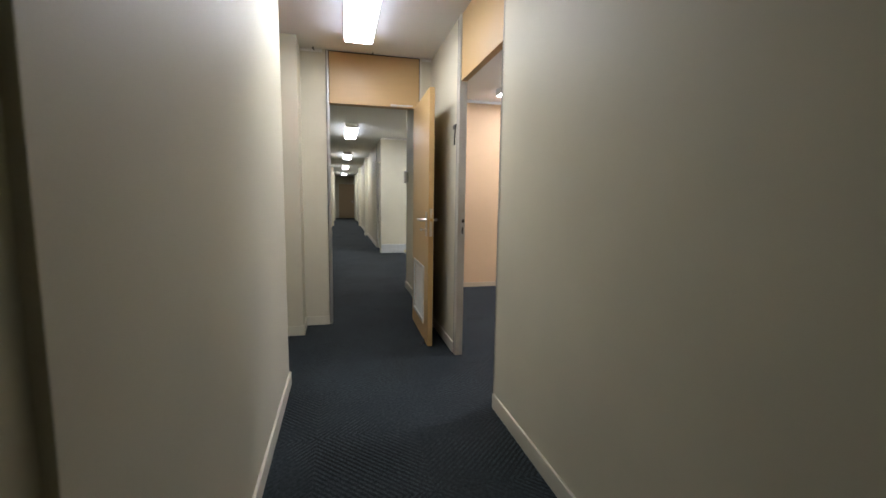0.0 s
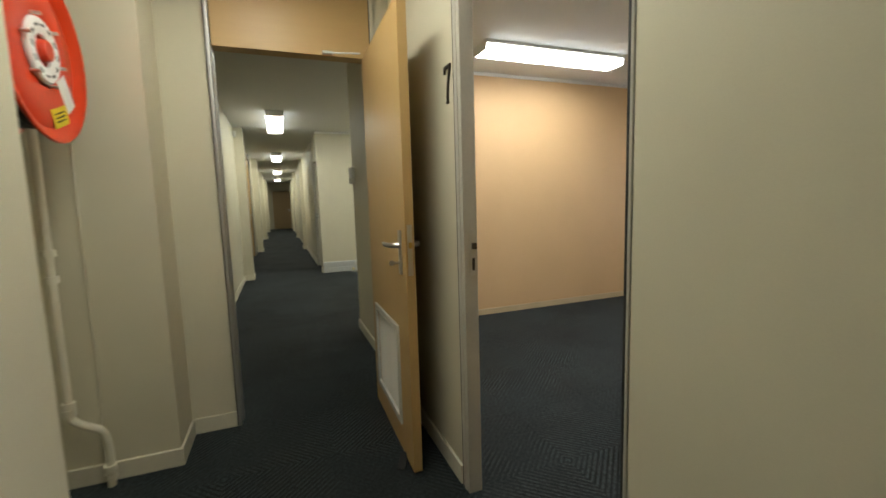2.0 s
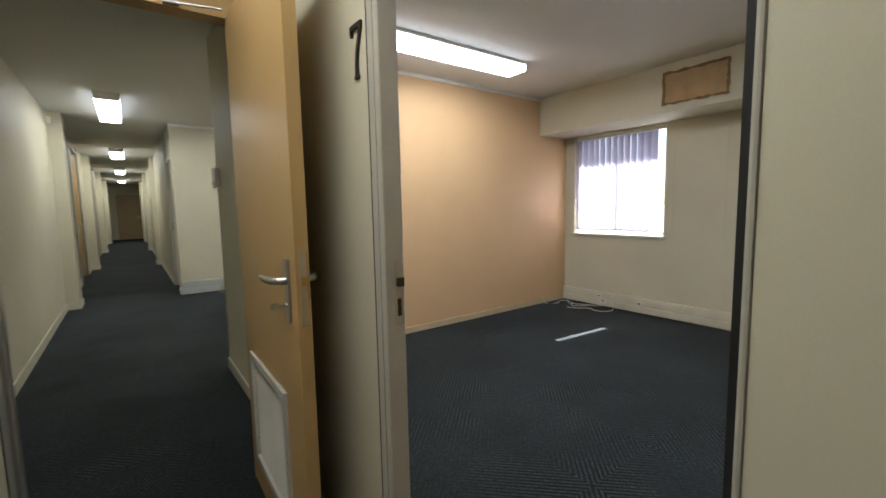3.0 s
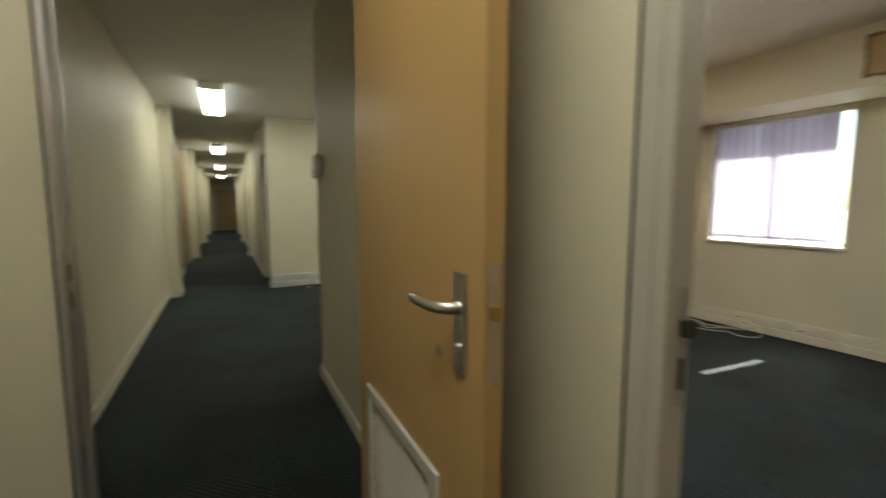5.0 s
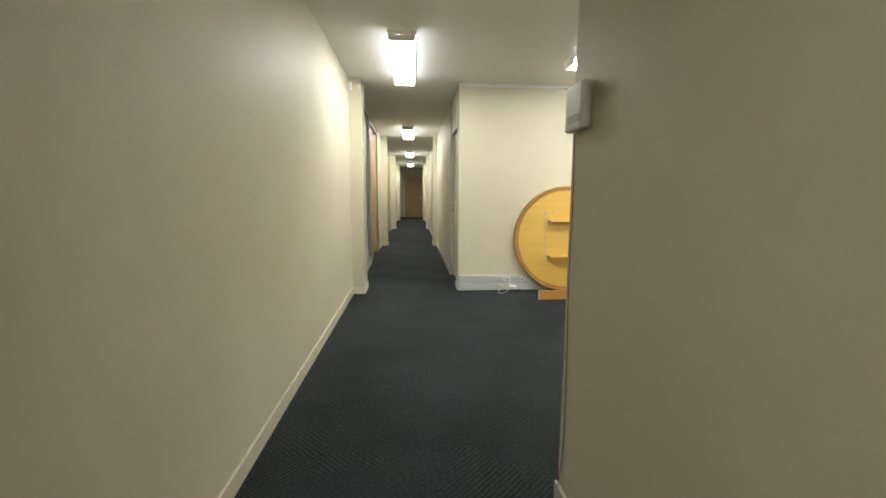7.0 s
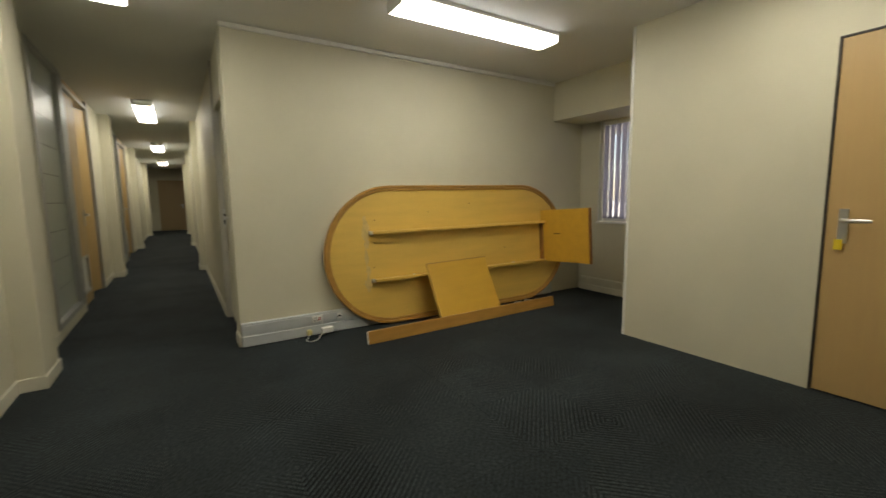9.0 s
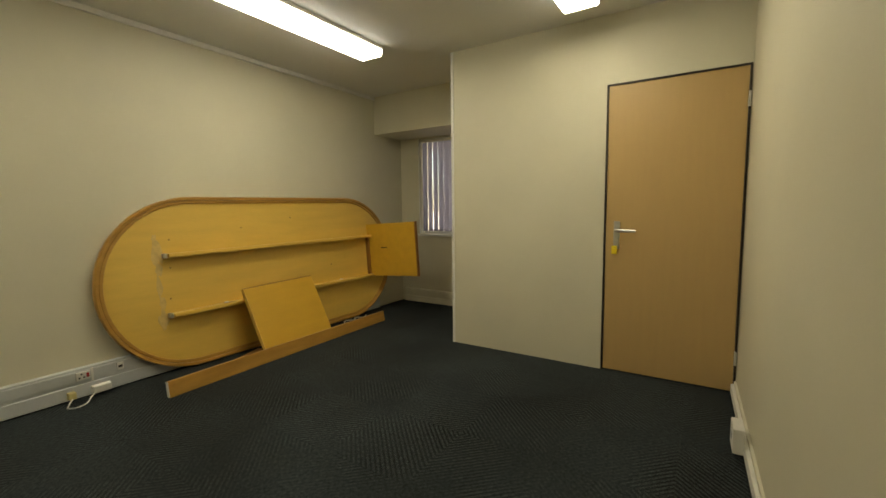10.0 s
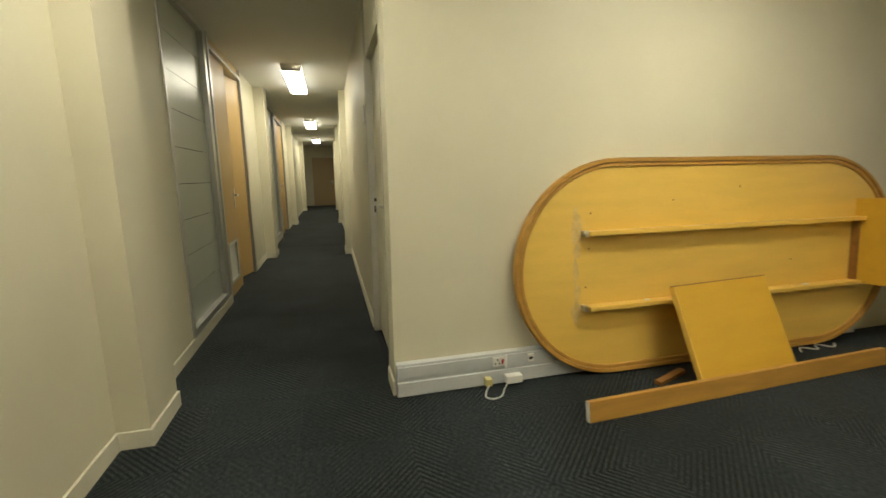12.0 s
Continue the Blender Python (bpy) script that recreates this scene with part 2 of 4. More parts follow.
def lathe(bm, profile, seg=48):
    """Turn (radius, height) pairs about z."""
    rings = []
    for r, h in profile:
        rings.append([bm.verts.new((r * math.cos(i * math.tau / seg), r * math.sin(i * math.tau / seg), h)) for i in range(seg)])
    for a, b in zip(rings, rings[1:]):
        for i in range(seg):
            bm.faces.new((a[i], a[(i + 1) % seg], b[(i + 1) % seg], b[i]))


def tube(name, pts, r, material, parent, label=""):
    cu = bpy.data.curves.new(name, "CURVE")
    cu.dimensions, cu.bevel_depth, cu.bevel_resolution, cu.resolution_u = "3D", r, 2, 6
    sp = cu.splines.new("BEZIER")
    sp.bezier_points.add(len(pts) - 1)
    for p, c in zip(sp.bezier_points, pts):
        p.co, p.handle_left_type, p.handle_right_type = c, "AUTO", "AUTO"
    tmp = bpy.data.objects.new(name, cu)
    scene.collection.objects.link(tmp)
    dg = bpy.context.evaluated_depsgraph_get()
    me = bpy.data.meshes.new_from_object(tmp.evaluated_get(dg))
    bpy.data.objects.remove(tmp)
    me.materials.clear()
    me.materials.append(material)
    for p in me.polygons:
        p.use_smooth = True
    ob = new(name, me)
    if parent is not None:
        ob.parent = parent
    if label:
        ob["label"] = label
    return ob


# ---- setting: floor, ceiling, walls ----
floor = structure("floor", "dark blue-grey ribbed carpet tile floor, worn", "floor", SUBFLOOR, (-2.8, -1.4, -0.15, 5.6, 28.4, -0.008))
structure("ceiling", "plain off-white painted plaster ceiling", "ceiling", CEIL, (-2.8, -1.4, CE, 5.6, 28.4, CE + 0.15))
structure("ground", "pale paving outside the windows", "ground", CONCRETE, (5.7, -300, -3.3, 600, 300, -3.0))

structure("wall_west", "cream painted corridor wall with a recess", "wall", CREAM,
          (-0.62, -1.4, -0.006, 0.075, 1.985, CE), (-0.62, 1.985, -0.006, 0.094, 4.185, CE), (-0.62, 4.185, -0.006, -0.42, 5.22, CE),
          (-0.62, 5.22, -0.006, 0.097, 5.62, CE), (0.097, 5.515, -0.006, 0.3185, 5.62, CE), (-0.62, 5.62, -0.006, 0.0, 10.73, CE),
          (-0.62, 10.73, -0.006, 0.14, 11.09, CE), (-0.14, 11.09, -0.006, 0.0, 11.90, CE), (-0.14, 14.62, -0.006, 0.0, 15.55, CE),
          (-0.14, 15.55, -0.006, 0.14, 15.91, CE), (-0.14, 15.91, -0.006, 0.0, 16.75, CE), (-0.14, 19.45, -0.006, 0.0, 20.38, CE),
          (-0.14, 20.38, -0.006, 0.14, 20.74, CE), (-0.14, 20.74, -0.006, 0.0, 25.2, CE), (-0.14, 25.2, -0.006, 0.14, 25.56, CE),
          (-0.14, 25.56, -0.006, 0.0, 28.0, CE))
structure("wall_east", "cream painted corridor wall", "wall", CREAM,
          (1.29, -1.4, -0.006, 1.345, 3.632, CE), (1.29, 4.54, -0.006, 1.345, 5.515, CE), (1.197, 5.515, -0.006, 1.40, 5.62, CE),
          (1.30, 5.62, -0.006, 1.40, 7.136, CE), (1.30, 10.98, -0.006, 1.41, 11.08, CE),
          (1.30, 11.98, -0.006, 1.41, 15.55, CE), (1.21, 15.55, -0.006, 1.41, 15.91, CE), (1.30, 15.91, -0.006, 1.41, 20.38, CE),
          (1.21, 20.38, -0.006, 1.41, 20.74, CE), (1.30, 20.74, -0.006, 1.41, 25.2, CE), (1.21, 25.2, -0.006, 1.41, 25.56, CE),
          (1.30, 25.56, -0.006, 1.41, 28.0, CE))
SKEW = Matrix.Translation((4.13, 7.24, 0)) @ pose(0, 0, 0, 0, 0, 2.2) @ Matrix.Translation((-4.13, -7.24, 0))  # the lobby's south wall is a little out of square
bm = bmesh.new()
add_box(bm, 1.398, 7.168, -0.006, 4.13, 7.24, CE, SKEW)
tagged(new("wall_lobby_south", finish("wall_lobby_south", bm, CREAM)), "cream painted wall of the lobby", "wall", kind="structure")
structure("wall_lobby_north", "cream painted wall of the lobby", "wall", CREAM, (1.30, 10.87, -0.006, 5.35, 10.98, CE))
structure("wall_lobby_east", "cream painted partition with a wooden door", "wall", CREAM,
          (4.13, 7.06, -0.006, 4.24, 7.243, CE), (4.13, 7.243, 2.052, 4.24, 8.072, CE), (4.13, 8.072, -0.006, 4.24, 9.345, CE),
          (4.24, 9.235, -0.006, 5.35, 9.345, CE))
structure("wall_room_north", "peach painted office wall", "wall", TAN, (1.40, 6.98, -0.006, 5.35, 7.058, CE))
structure("wall_room_south", "cream painted office wall", "wall", CREAM, (1.40, 0.9, -0.006, 5.35, 1.0, CE))
W1, W2 = (5.70, 6.825), (9.45, 10.575)
WZ0, WZ1 = 0.885, 2.075
structure("wall_windows", "cream painted outer wall with two windows", "wall", CREAM,
          (5.35, 0.9, -0.006, 5.55, W1[0], CE), (5.35, W1[0], -0.006, 5.55, W1[1], WZ0), (5.35, W1[0], WZ1, 5.55, W1[1], CE),
          (5.35, W1[1], -0.006, 5.55, W2[0], CE), (5.35, W2[0], -0.006, 5.55, W2[1], WZ0), (5.35, W2[0], WZ1, 5.55, W2[1], CE),
          (5.35, W2[1], -0.006, 5.55, 10.98, CE))
structure("bulkhead_room", "cream painted bulkhead above the office window", "bulkhead", CREAM, (4.84, 1.0, 2.088, 5.348, 6.978, CE - 0.002))
structure("bulkhead_lobby", "cream painted bulkhead above the lobby window", "bulkhead", CREAM, (4.84, 9.347, 2.088, 5.348, 10.868, CE - 0.002))
structure("wall_end_north", "cream painted end wall of the corridor", "wall", CREAM, (-0.14, 28.0, -0.006, 1.41, 28.12, CE))
structure("wall_end_south", "cream painted end wall behind the corridor", "wall", CREAM, (-0.62, -1.5, -0.006, 1.40, -1.4, CE))
structure("wall_side_rooms", "plain walls of the unlit side rooms", "wall", CREAM,
          (-2.7, 11.0, -0.006, -2.6, 20.0, CE), (-2.6, 11.0, -0.006, -0.62, 11.1, CE), (-2.6, 19.9, -0.006, -0.14, 20.0, CE),
          (1.41, 14.0, -0.006, 4.1, 14.1, CE), (4.0, 10.98, -0.006, 4.1, 14.0, CE))

# skirting boards, 12 mm proud
SK = 0.085


def skirting(label, *runs, SK=SK, paint=SKIRT):
    """Runs along walls: (axis, fixed, start, end, side); side is the way that the board faces."""
    for axis, fixed, a, b, side in runs:
        lo, hi = sorted((fixed, fixed + 0.013 * side))
        d = (lo, a, 0.0, hi, b, SK) if axis == "y" else (a, lo, 0.0, b, hi, SK)
        bm = bmesh.new()
        add_box(bm, *d)
        top = [e for e in bm.edges if all(v.co.z > SK - 0.001 for v in e.verts)]
        bmesh.ops.bevel(bm, geom=top, offset=0.004, segments=2, affect="EDGES", profile=0.5)
        tagged(new("baseboard", finish("baseboard", bm, paint)), label, "skirting board", kind="structure")


skirting("cream painted skirting board along the corridor",
         ("y", 0.094, 1.985, 4.198, 1), ("y", 0.075, -1.4, 1.985, 1), ("x", 4.185, -0.42, 0.107, 1), ("x", 5.22, -0.42, 0.110, -1), ("y", 0.097, 5.22, 5.502, 1),
         ("x", 5.515, 0.11, 0.317, -1), ("y", 0.0, 5.63, 10.717, 1), ("x", 10.73, 0.0, 0.153, -1), ("y", 0.14, 10.73, 11.09, 1),
         ("y", 0.0, 11.09, 13.12, 1), ("y", 0.0, 14.64, 15.537, 1), ("x", 15.55, 0.0, 0.153, -1), ("y", 0.14, 15.55, 15.91, 1),
         ("y", 0.0, 15.91, 17.95, 1), ("y", 0.0, 19.47, 20.367, 1), ("x", 20.38, 0.0, 0.153, -1), ("y", 0.14, 20.38, 20.74, 1),
         ("y", 0.0, 20.74, 25.187, 1), ("x", 25.2, 0.0, 0.153, -1), ("y", 0.14, 25.2, 25.56, 1), ("y", 0.0, 25.56, 28.0, 1),
         ("y", 1.29, -1.4, 3.628, -1), ("y", 1.29, 4.548, 5.502, -1), ("x", 5.515, 1.187, 1.277, -1), ("y", 1.30, 5.63, 7.143, -1),
         ("y", 1.30, 12.0, 15.537, -1), ("x", 15.55, 1.197, 1.30, -1), ("y", 1.21, 15.55, 15.91, -1), ("y", 1.30, 15.91, 20.367, -1),
         ("x", 20.38, 1.197, 1.30, -1), ("y", 1.21, 20.38, 20.74, -1), ("y", 1.30, 20.74, 25.187, -1), ("x", 25.2, 1.197, 1.30, -1),
         ("y", 1.21, 25.2, 25.56, -1), ("y", 1.30, 25.56, 28.0, -1), ("y", 1.30, 10.857, 11.07, -1))
skirting("cream painted skirting board along the peach office wall", ("x", 6.98, 1.35, 5.30, -1), SK=0.062, paint=WARM_SKIRT)
bm = bmesh.new()
add_box(bm, 1.30, 7.2402, 0.0, 4.13, 7.253, SK, SKEW)
tagged(new("baseboard", finish("baseboard", bm, SKIRT, 0.003)), "cream painted skirting board below the lobby wall", "skirting board", kind="structure")


def trim(label, *dims):
    for d in dims:
        structure("trim", label, "cornice trim", WHITE, d, bevel=0.004)


trim("thin white cornice strip along the ceiling", (1.29, 10.846, CE - 0.040, 4.838, 10.868, CE - 0.004), (1.41, 6.962, CE - 0.036, 4.838, 6.978, CE - 0.004),
     (0.10, 5.500, CE - 0.03, 0.292, 5.513, CE - 0.004), (1.187, 5.500, CE - 0.03, 1.287, 5.513, CE - 0.004))


structure("trim", "pale plaster bead on the partition corner", "corner bead", WHITE, (4.122, 9.33, 0.0, 4.1295, 9.352, CE - 0.003))


# ---- windows with vertical blinds ----
def window(name, y0, y1, gap, lean):
    w = thing(name, "steel-framed window with grey vertical blinds, daylight behind", "window", kind="structure")
    bm = bmesh.new()
    for d in ((5.44, y0, WZ0, 5.48, y0 + 0.035, WZ1), (5.44, y1 - 0.035, WZ0, 5.48, y1, WZ1), (5.44, y0 + 0.035, WZ0, 5.48, y1 - 0.035, WZ0 + 0.035),
              (5.44, y0 + 0.035, WZ1 - 0.035, 5.48, y1 - 0.035, WZ1), (5.445, (y0 + y1) / 2 - 0.02, WZ0 + 0.035, 5.475, (y0 + y1) / 2 + 0.02, WZ1 - 0.035)):
        add_box(bm, *d)
    part("window_frame", bm, WHITE, w)
    box_part("window_sill", (5.315, y0 - 0.02, WZ0 - 0.028, 5.44, y1 + 0.02, WZ0 - 0.002), WHITE, w, bevel=0.004)
    mid = (y0 + y1) / 2
    for a, b in ((y0 + 0.035, mid - 0.02), (mid + 0.02, y1 - 0.035)):
        p = box_part("pane", (5.457, a, WZ0 + 0.035, 5.461, b, WZ1 - 0.035), GLASS, w)
        p.visible_shadow = False
    box_part("frame_edge", (5.342, y0 - 0.012, WZ0, 5.352, y0 + 0.0, WZ1), WHITE, w)
    box_part("frame_edge", (5.342, y1, WZ0, 5.352, y1 + 0.012, WZ1), WHITE, w)
    b = thing("vertical_blind", "grey-lilac fabric vertical blind, slats turned nearly shut", "blind")
    box_part("head_rail", (5.365, y0 + 0.01, WZ1 - 0.045, 5.41, y1 - 0.01, WZ1 - 0.005), WHITE, b, bevel=0.003)
    bm = bmesh.new()
    n = 6
    for i in range(n):
        for z in (WZ0 + 0.06, WZ1 - 0.045):
            bm.verts.new(((i / (n - 1) - 0.5) * 0.092, 0.006 * math.cos((i / (n - 1) - 0.5) * 3), z))
    bm.verts.ensure_lookup_table()
    for i in range(n - 1):
        bm.faces.new((bm.verts[2 * i], bm.verts[2 * i + 2], bm.verts[2 * i + 3], bm.verts[2 * i + 1]))
    me = finish("slat", bm, SLAT, smooth=True)
    y = y0 + gap + 0.04
    while y < y1 - 0.025:
        s = new("slat", me)
        s.parent = b
        s.matrix_basis = pose(5.388, y, 0, 0, 0, 90 + lean + random.uniform(-5, 5))
        box_part("bottom_weight", (5.384, y - 0.036, WZ0 + 0.035, 5.392, y + 0.036, WZ0 + 0.062), SLAT, b)
        y += 0.079
    tube("bead_chain", [(5.37, y0 + 0.03, WZ1 - 0.03), (5.368, y0 + 0.032, 1.5), (5.37, y0 + 0.028, WZ0 + 0.12)], 0.0025, WHITE, b)


window("window_1", *W1, 0.100, -14)
window("window_2", *W2, 0.0, -15)
structure("window_hood", "concrete hood outside above the office window", "window hood", CONCRETE, (5.55, 3.0, 2.10, 5.745, 8.0, 2.26))
# invented slab, never in view; it only blocks sun from the lobby blinds
structure("window_hood", "added unseen slab that keeps the sun off the lobby window", "window hood", CONCRETE, (5.55, 8.0, 2.10, 6.55, 13.0, 2.26))


# ---- fluorescent lights ----
def ceiling_light(m, glow=LAMP):
    t = thing("ceiling_light", "lit white fluorescent batten with a prismatic diffuser", "ceiling light", m, "fluorescent ceiling lights")
    bm = bmesh.new()
    add_box(bm, -0.118, -0.715, -0.029, 0.118, 0.715, 0.0)
    part("housing", bm, WHITE, t, "white enamelled metal housing")
    bm = bmesh.new()
    sec = [(-0.114, -0.030), (-0.110, -0.070), (-0.098, -0.080), (0.098, -0.080), (0.110, -0.070), (0.114, -0.030)]
    rows = [[bm.verts.new((x, y, z)) for x, z in sec] for y in (-0.708, 0.708)]
    for i in range(5):
        bm.faces.new((rows[0][i], rows[0][i + 1], rows[1][i + 1], rows[1][i]))
    diff = part("diffuser", bm, glow, t, "glowing white prismatic diffuser")
    diff.data.materials.append(LAMP_SIDE)
    for p in diff.data.polygons:
        p.material_index = 1 if abs(p.normal.x) > 0.9 else 0
    for s in (-1, 1):
        bm = bmesh.new()
        vs = [bm.verts.new((x, s * 0.709, z)) for x, z in sec]
        ws = [bm.verts.new((x, s * 0.715, z)) for x, z in sec]
        bm.faces.new(vs)
        bm.faces.new(ws)
        for i in range(6):
            bm.faces.new((vs[i], vs[(i + 1) % 6], ws[(i + 1) % 6], ws[i]))
        part("end_cap", bm, WHITE, t, "white end cap")
    return t


first = ceiling_light(pose(0.590, 4.33, CE))
for x, y, a in ((0.645, 9.995, 0), (0.645, 14.85, 0), (0.645, 19.65, 0), (0.645, 24.4, 0), (2.975, 9.85, 90), (3.06, 8.17, 90)):
    copy_thing(first, pose(x, y, CE, 0, 0, a))
office_light = ceiling_light(pose(2.98, 6.27, CE, 0, 0, 90), LAMP_OFFICE)
copy_thing(office_light, pose(2.95, 4.24, CE, 0, 0, 90))


# ---- doors ----
def lever_set(parent, m, tip=1):
    """Plate, lever and key on a face that looks along -y; the lever points along +x times tip."""
    plate = box_part("handle_plate", (-0.021, -0.008, -0.108, 0.021, 0.0, 0.088), CHROME, parent, "satin metal handle plate", bevel=0.003, m=m)
    bm = bmesh.new()
    path = [(0.0, -0.004, 0.016, 0.014), (0.0, -0.022, 0.013, 0.012), (0.012, -0.040, 0.011, 0.0115), (0.034, -0.050, 0.007, 0.0115), (0.07, -0.053, 0.005, 0.011), (0.115, -0.055, 0.004, 0.0095), (0.13, -0.055, 0.002, 0.007)]
    rings = []
    for i, (px, py, ra, rb) in enumerate(path):
        q = path[min(i + 1, len(path) - 1)]
        p = path[max(i - 1, 0)]
        d = Vector((q[0] - p[0], q[1] - p[1], 0)).normalized()
        side = Vector((-d.y, d.x, 0))
        rings.append([bm.verts.new(((px + side.x * ra * math.cos(k * math.tau / 12)) * tip, py + side.y * ra * math.cos(k * math.tau / 12), 0.022 + rb * math.sin(k * math.tau / 12))) for k in range(12)])
    for a, b in zip(rings, rings[1:]):
        for k in range(12):
            bm.faces.new((a[k], a[(k + 1) % 12], b[(k + 1) % 12], b[k]))
    bm.faces.new(rings[0])
    bm.faces.new(rings[-1])
    part("lever", bm, CHROME, plate, "satin metal lever", smooth=True)
    bm = bmesh.new()
    cylinder(bm, (0, -0.008, -0.055), (0, -0.013, -0.055), 0.008)
    part("lock_cylinder", bm, CHROME, plate, "metal lock cylinder", smooth=True)
    return plate


def key(parent):
    bm = bmesh.new()
    add_box(bm, -0.001, -0.036, -0.060, 0.001, -0.012, -0.050)
    cylinder(bm, (-0.0012, -0.044, -0.055), (0.0012, -0.044, -0.055), 0.012, 20)
    part("key", bm, CHROME, parent, "small metal key in the lock")


def door_leaf(name, label, width, m, height=2.04, louvre=False, handle_x=None, mat_=VENEER, back=True, with_key=False):
    """A leaf in the plane y 0 to 0.04 with its hinge at x 0; it faces -y."""
    t = thing(name, label, "door", m)
    if louvre:
        x0, x1, z0, z1 = louvre
        bm = bmesh.new()
        for d in ((0, 0, 0, width, 0.04, z0), (0, 0, z1, width, 0.04, height), (0, 0, z0, x0, 0.04, z1), (x1, 0, z0, width, 0.04, z1)):
            add_box(bm, *d)
        bmesh.ops.remove_doubles(bm, verts=bm.verts[:], dist=0.0001)
        part("leaf", bm, mat_, t)
        vent = bmesh.new()
        f = 0.022
        for d in ((x0 - 0.008, -0.010, z0 - 0.008, x1 + 0.008, 0.002, z0 + f), (x0 - 0.008, -0.010, z1 - f, x1 + 0.008, 0.002, z1 + 0.008),
                  (x0 - 0.008, -0.010, z0 + f, x0 + f, 0.002, z1 - f), (x1 - f, -0.010, z0 + f, x1 + 0.008, 0.002, z1 - f)):
            add_box(vent, *d)
        fr = part("louvre_frame", vent, LOUVRE, t, "pale metal louvre frame")
        n = int((z1 - z0 - 2 * f) / 0.021)
        bm = bmesh.new()
        add_box(bm, x0 + f, -0.004, -0.012, x1 - f, -0.002, 0.012)
        me = finish("slat", bm, LOUVRE)
        for i in range(n):
            s = new("slat", me)
            s.parent = fr
            s.matrix_basis = pose(0, 0.012, z0 + f + 0.0105 + i * 0.021, -38, 0, 0)
        box_part("backing", (x0, 0.030, z0, x1, 0.036, z1), LOUVRE, t)
    else:
        box_part("leaf", (0, 0, 0, width, 0.04, height), mat_, t, bevel=0.0015)
    hx = width - 0.078 if handle_x is None else handle_x
    pl = lever_set(t, pose(hx, -0.0005, 1.006), -1)
    if with_key:
        key(pl)
    if back:
        lever_set(t, pose(hx, 0.0405, 1.006, 0, 0, 180), 1)
    lock = box_part("lock_plate", (width - 0.0005, 0.009, 0.90, width + 0.002, 0.031, 1.12), CHROME, t, "metal lock edge plate")
    box_part("latch", (width + 0.002, 0.013, 1.02, width + 0.011, 0.027, 1.045), BRASS, lock, "brass latch bolt")
    return t


def hinge(parent, x, y, z, m=None):
    bm = bmesh.new()
    cylinder(bm, (x, y, z - 0.045), (x, y, z + 0.045), 0.008)
    part("hinge", bm, WHITE, parent, "painted steel hinge", smooth=True)


# partition door frame across the corridor, veneered panel above
fr = thing("door_frame", "grey metal door frame with veneered panel above", "door frame", kind="structure")
for x0, x1, finish_ in ((0.3225, 0.3405, STEEL), (1.176, 1.195, SKIRT)):
    box_part("jamb", (x0, 5.497, 0.0, x1, 5.628, CE - 0.002), finish_, fr, bevel=0.004)
box_part("rebate", (0.3405, 5.56, 0.0, 0.3475, 5.605, 2.062), STEEL, fr, bevel=0.003)
box_part("gasket", (0.3187, 5.498, 0.0, 0.3223, 5.512, CE - 0.004), BLACK, fr, "black shadow gap strip")
box_part("gasket", (0.3410, 5.512, 2.075, 0.3470, 5.535, CE - 0.004), BLACK, fr, "black shadow gap strip")
box_part("gasket", (1.1695, 5.512, 2.075, 1.1755, 5.535, CE - 0.004), BLACK, fr, "black shadow gap strip")
box_part("gasket", (0.3470, 5.512, CE - 0.012, 1.1695, 5.535, CE - 0.004), BLACK, fr, "black shadow gap strip")
box_part("head_panel", (0.3470, 5.508, 2.062, 1.1695, 5.60, CE - 0.013), VENEER_H, fr, "pale veneered panel", bevel=0.002)
sp = box_part("strike_plate", (0.3405, 5.515, 0.92, 0.343, 5.542, 1.12), CHROME, fr, "metal strike plate")
for z in (0.955, 1.03):
    box_part("latch_hole", (0.3428, 5.521, z, 0.3435, 5.534, z + 0.045), BLACK, sp)

leaf = door_leaf("open_door", "open pale veneered door with a louvre, swung against the corridor wall", 0.825,
                 pose(1.120, 5.512, 0.012, 0, 0, -91.0), 2.045, louvre=(0.12, 0.64, 0.15, 0.625), with_key=True)
hinge(leaf, -0.004, 0.03, 0.2)
hinge(leaf, -0.004, 0.03, 1.85)

ds = thing("door_wedge", "small dark rubber wedge beside the open door", "door stop", pose(1.075, 4.74, 0.001, 0, 0, 65))
bm = bmesh.new()
lo = [bm.verts.new(p) for p in ((0, 0, 0), (0.10, 0, 0), (0.10, 0.035, 0), (0, 0.035, 0))]
hi = [bm.verts.new(p) for p in ((0, 0, 0.004), (0.10, 0, 0.028), (0.10, 0.035, 0.028), (0, 0.035, 0.004))]
bm.faces.new(lo)
bm.faces.new(hi)
for k in range(4):
    bm.faces.new((lo[k], lo[(k + 1) % 4], hi[(k + 1) % 4], hi[k]))
part("wedge_body", bm, BLACK, ds, bevel=0.002)

# closer arm under the panel
cl = thing("door_stay", "small metal door stay on the frame head", "door stay")
box_part("bracket", (0.90, 5.484, 2.066, 0.955, 5.507, 2.082), CHROME, cl, bevel=0.002)
bm = bmesh.new()
cylinder(bm, (0.93, 5.487, 2.071), (1.10, 5.44, 2.068), 0.005, 10)
part("arm", bm, CHROME, cl, smooth=True)

# office door frame in the east wall


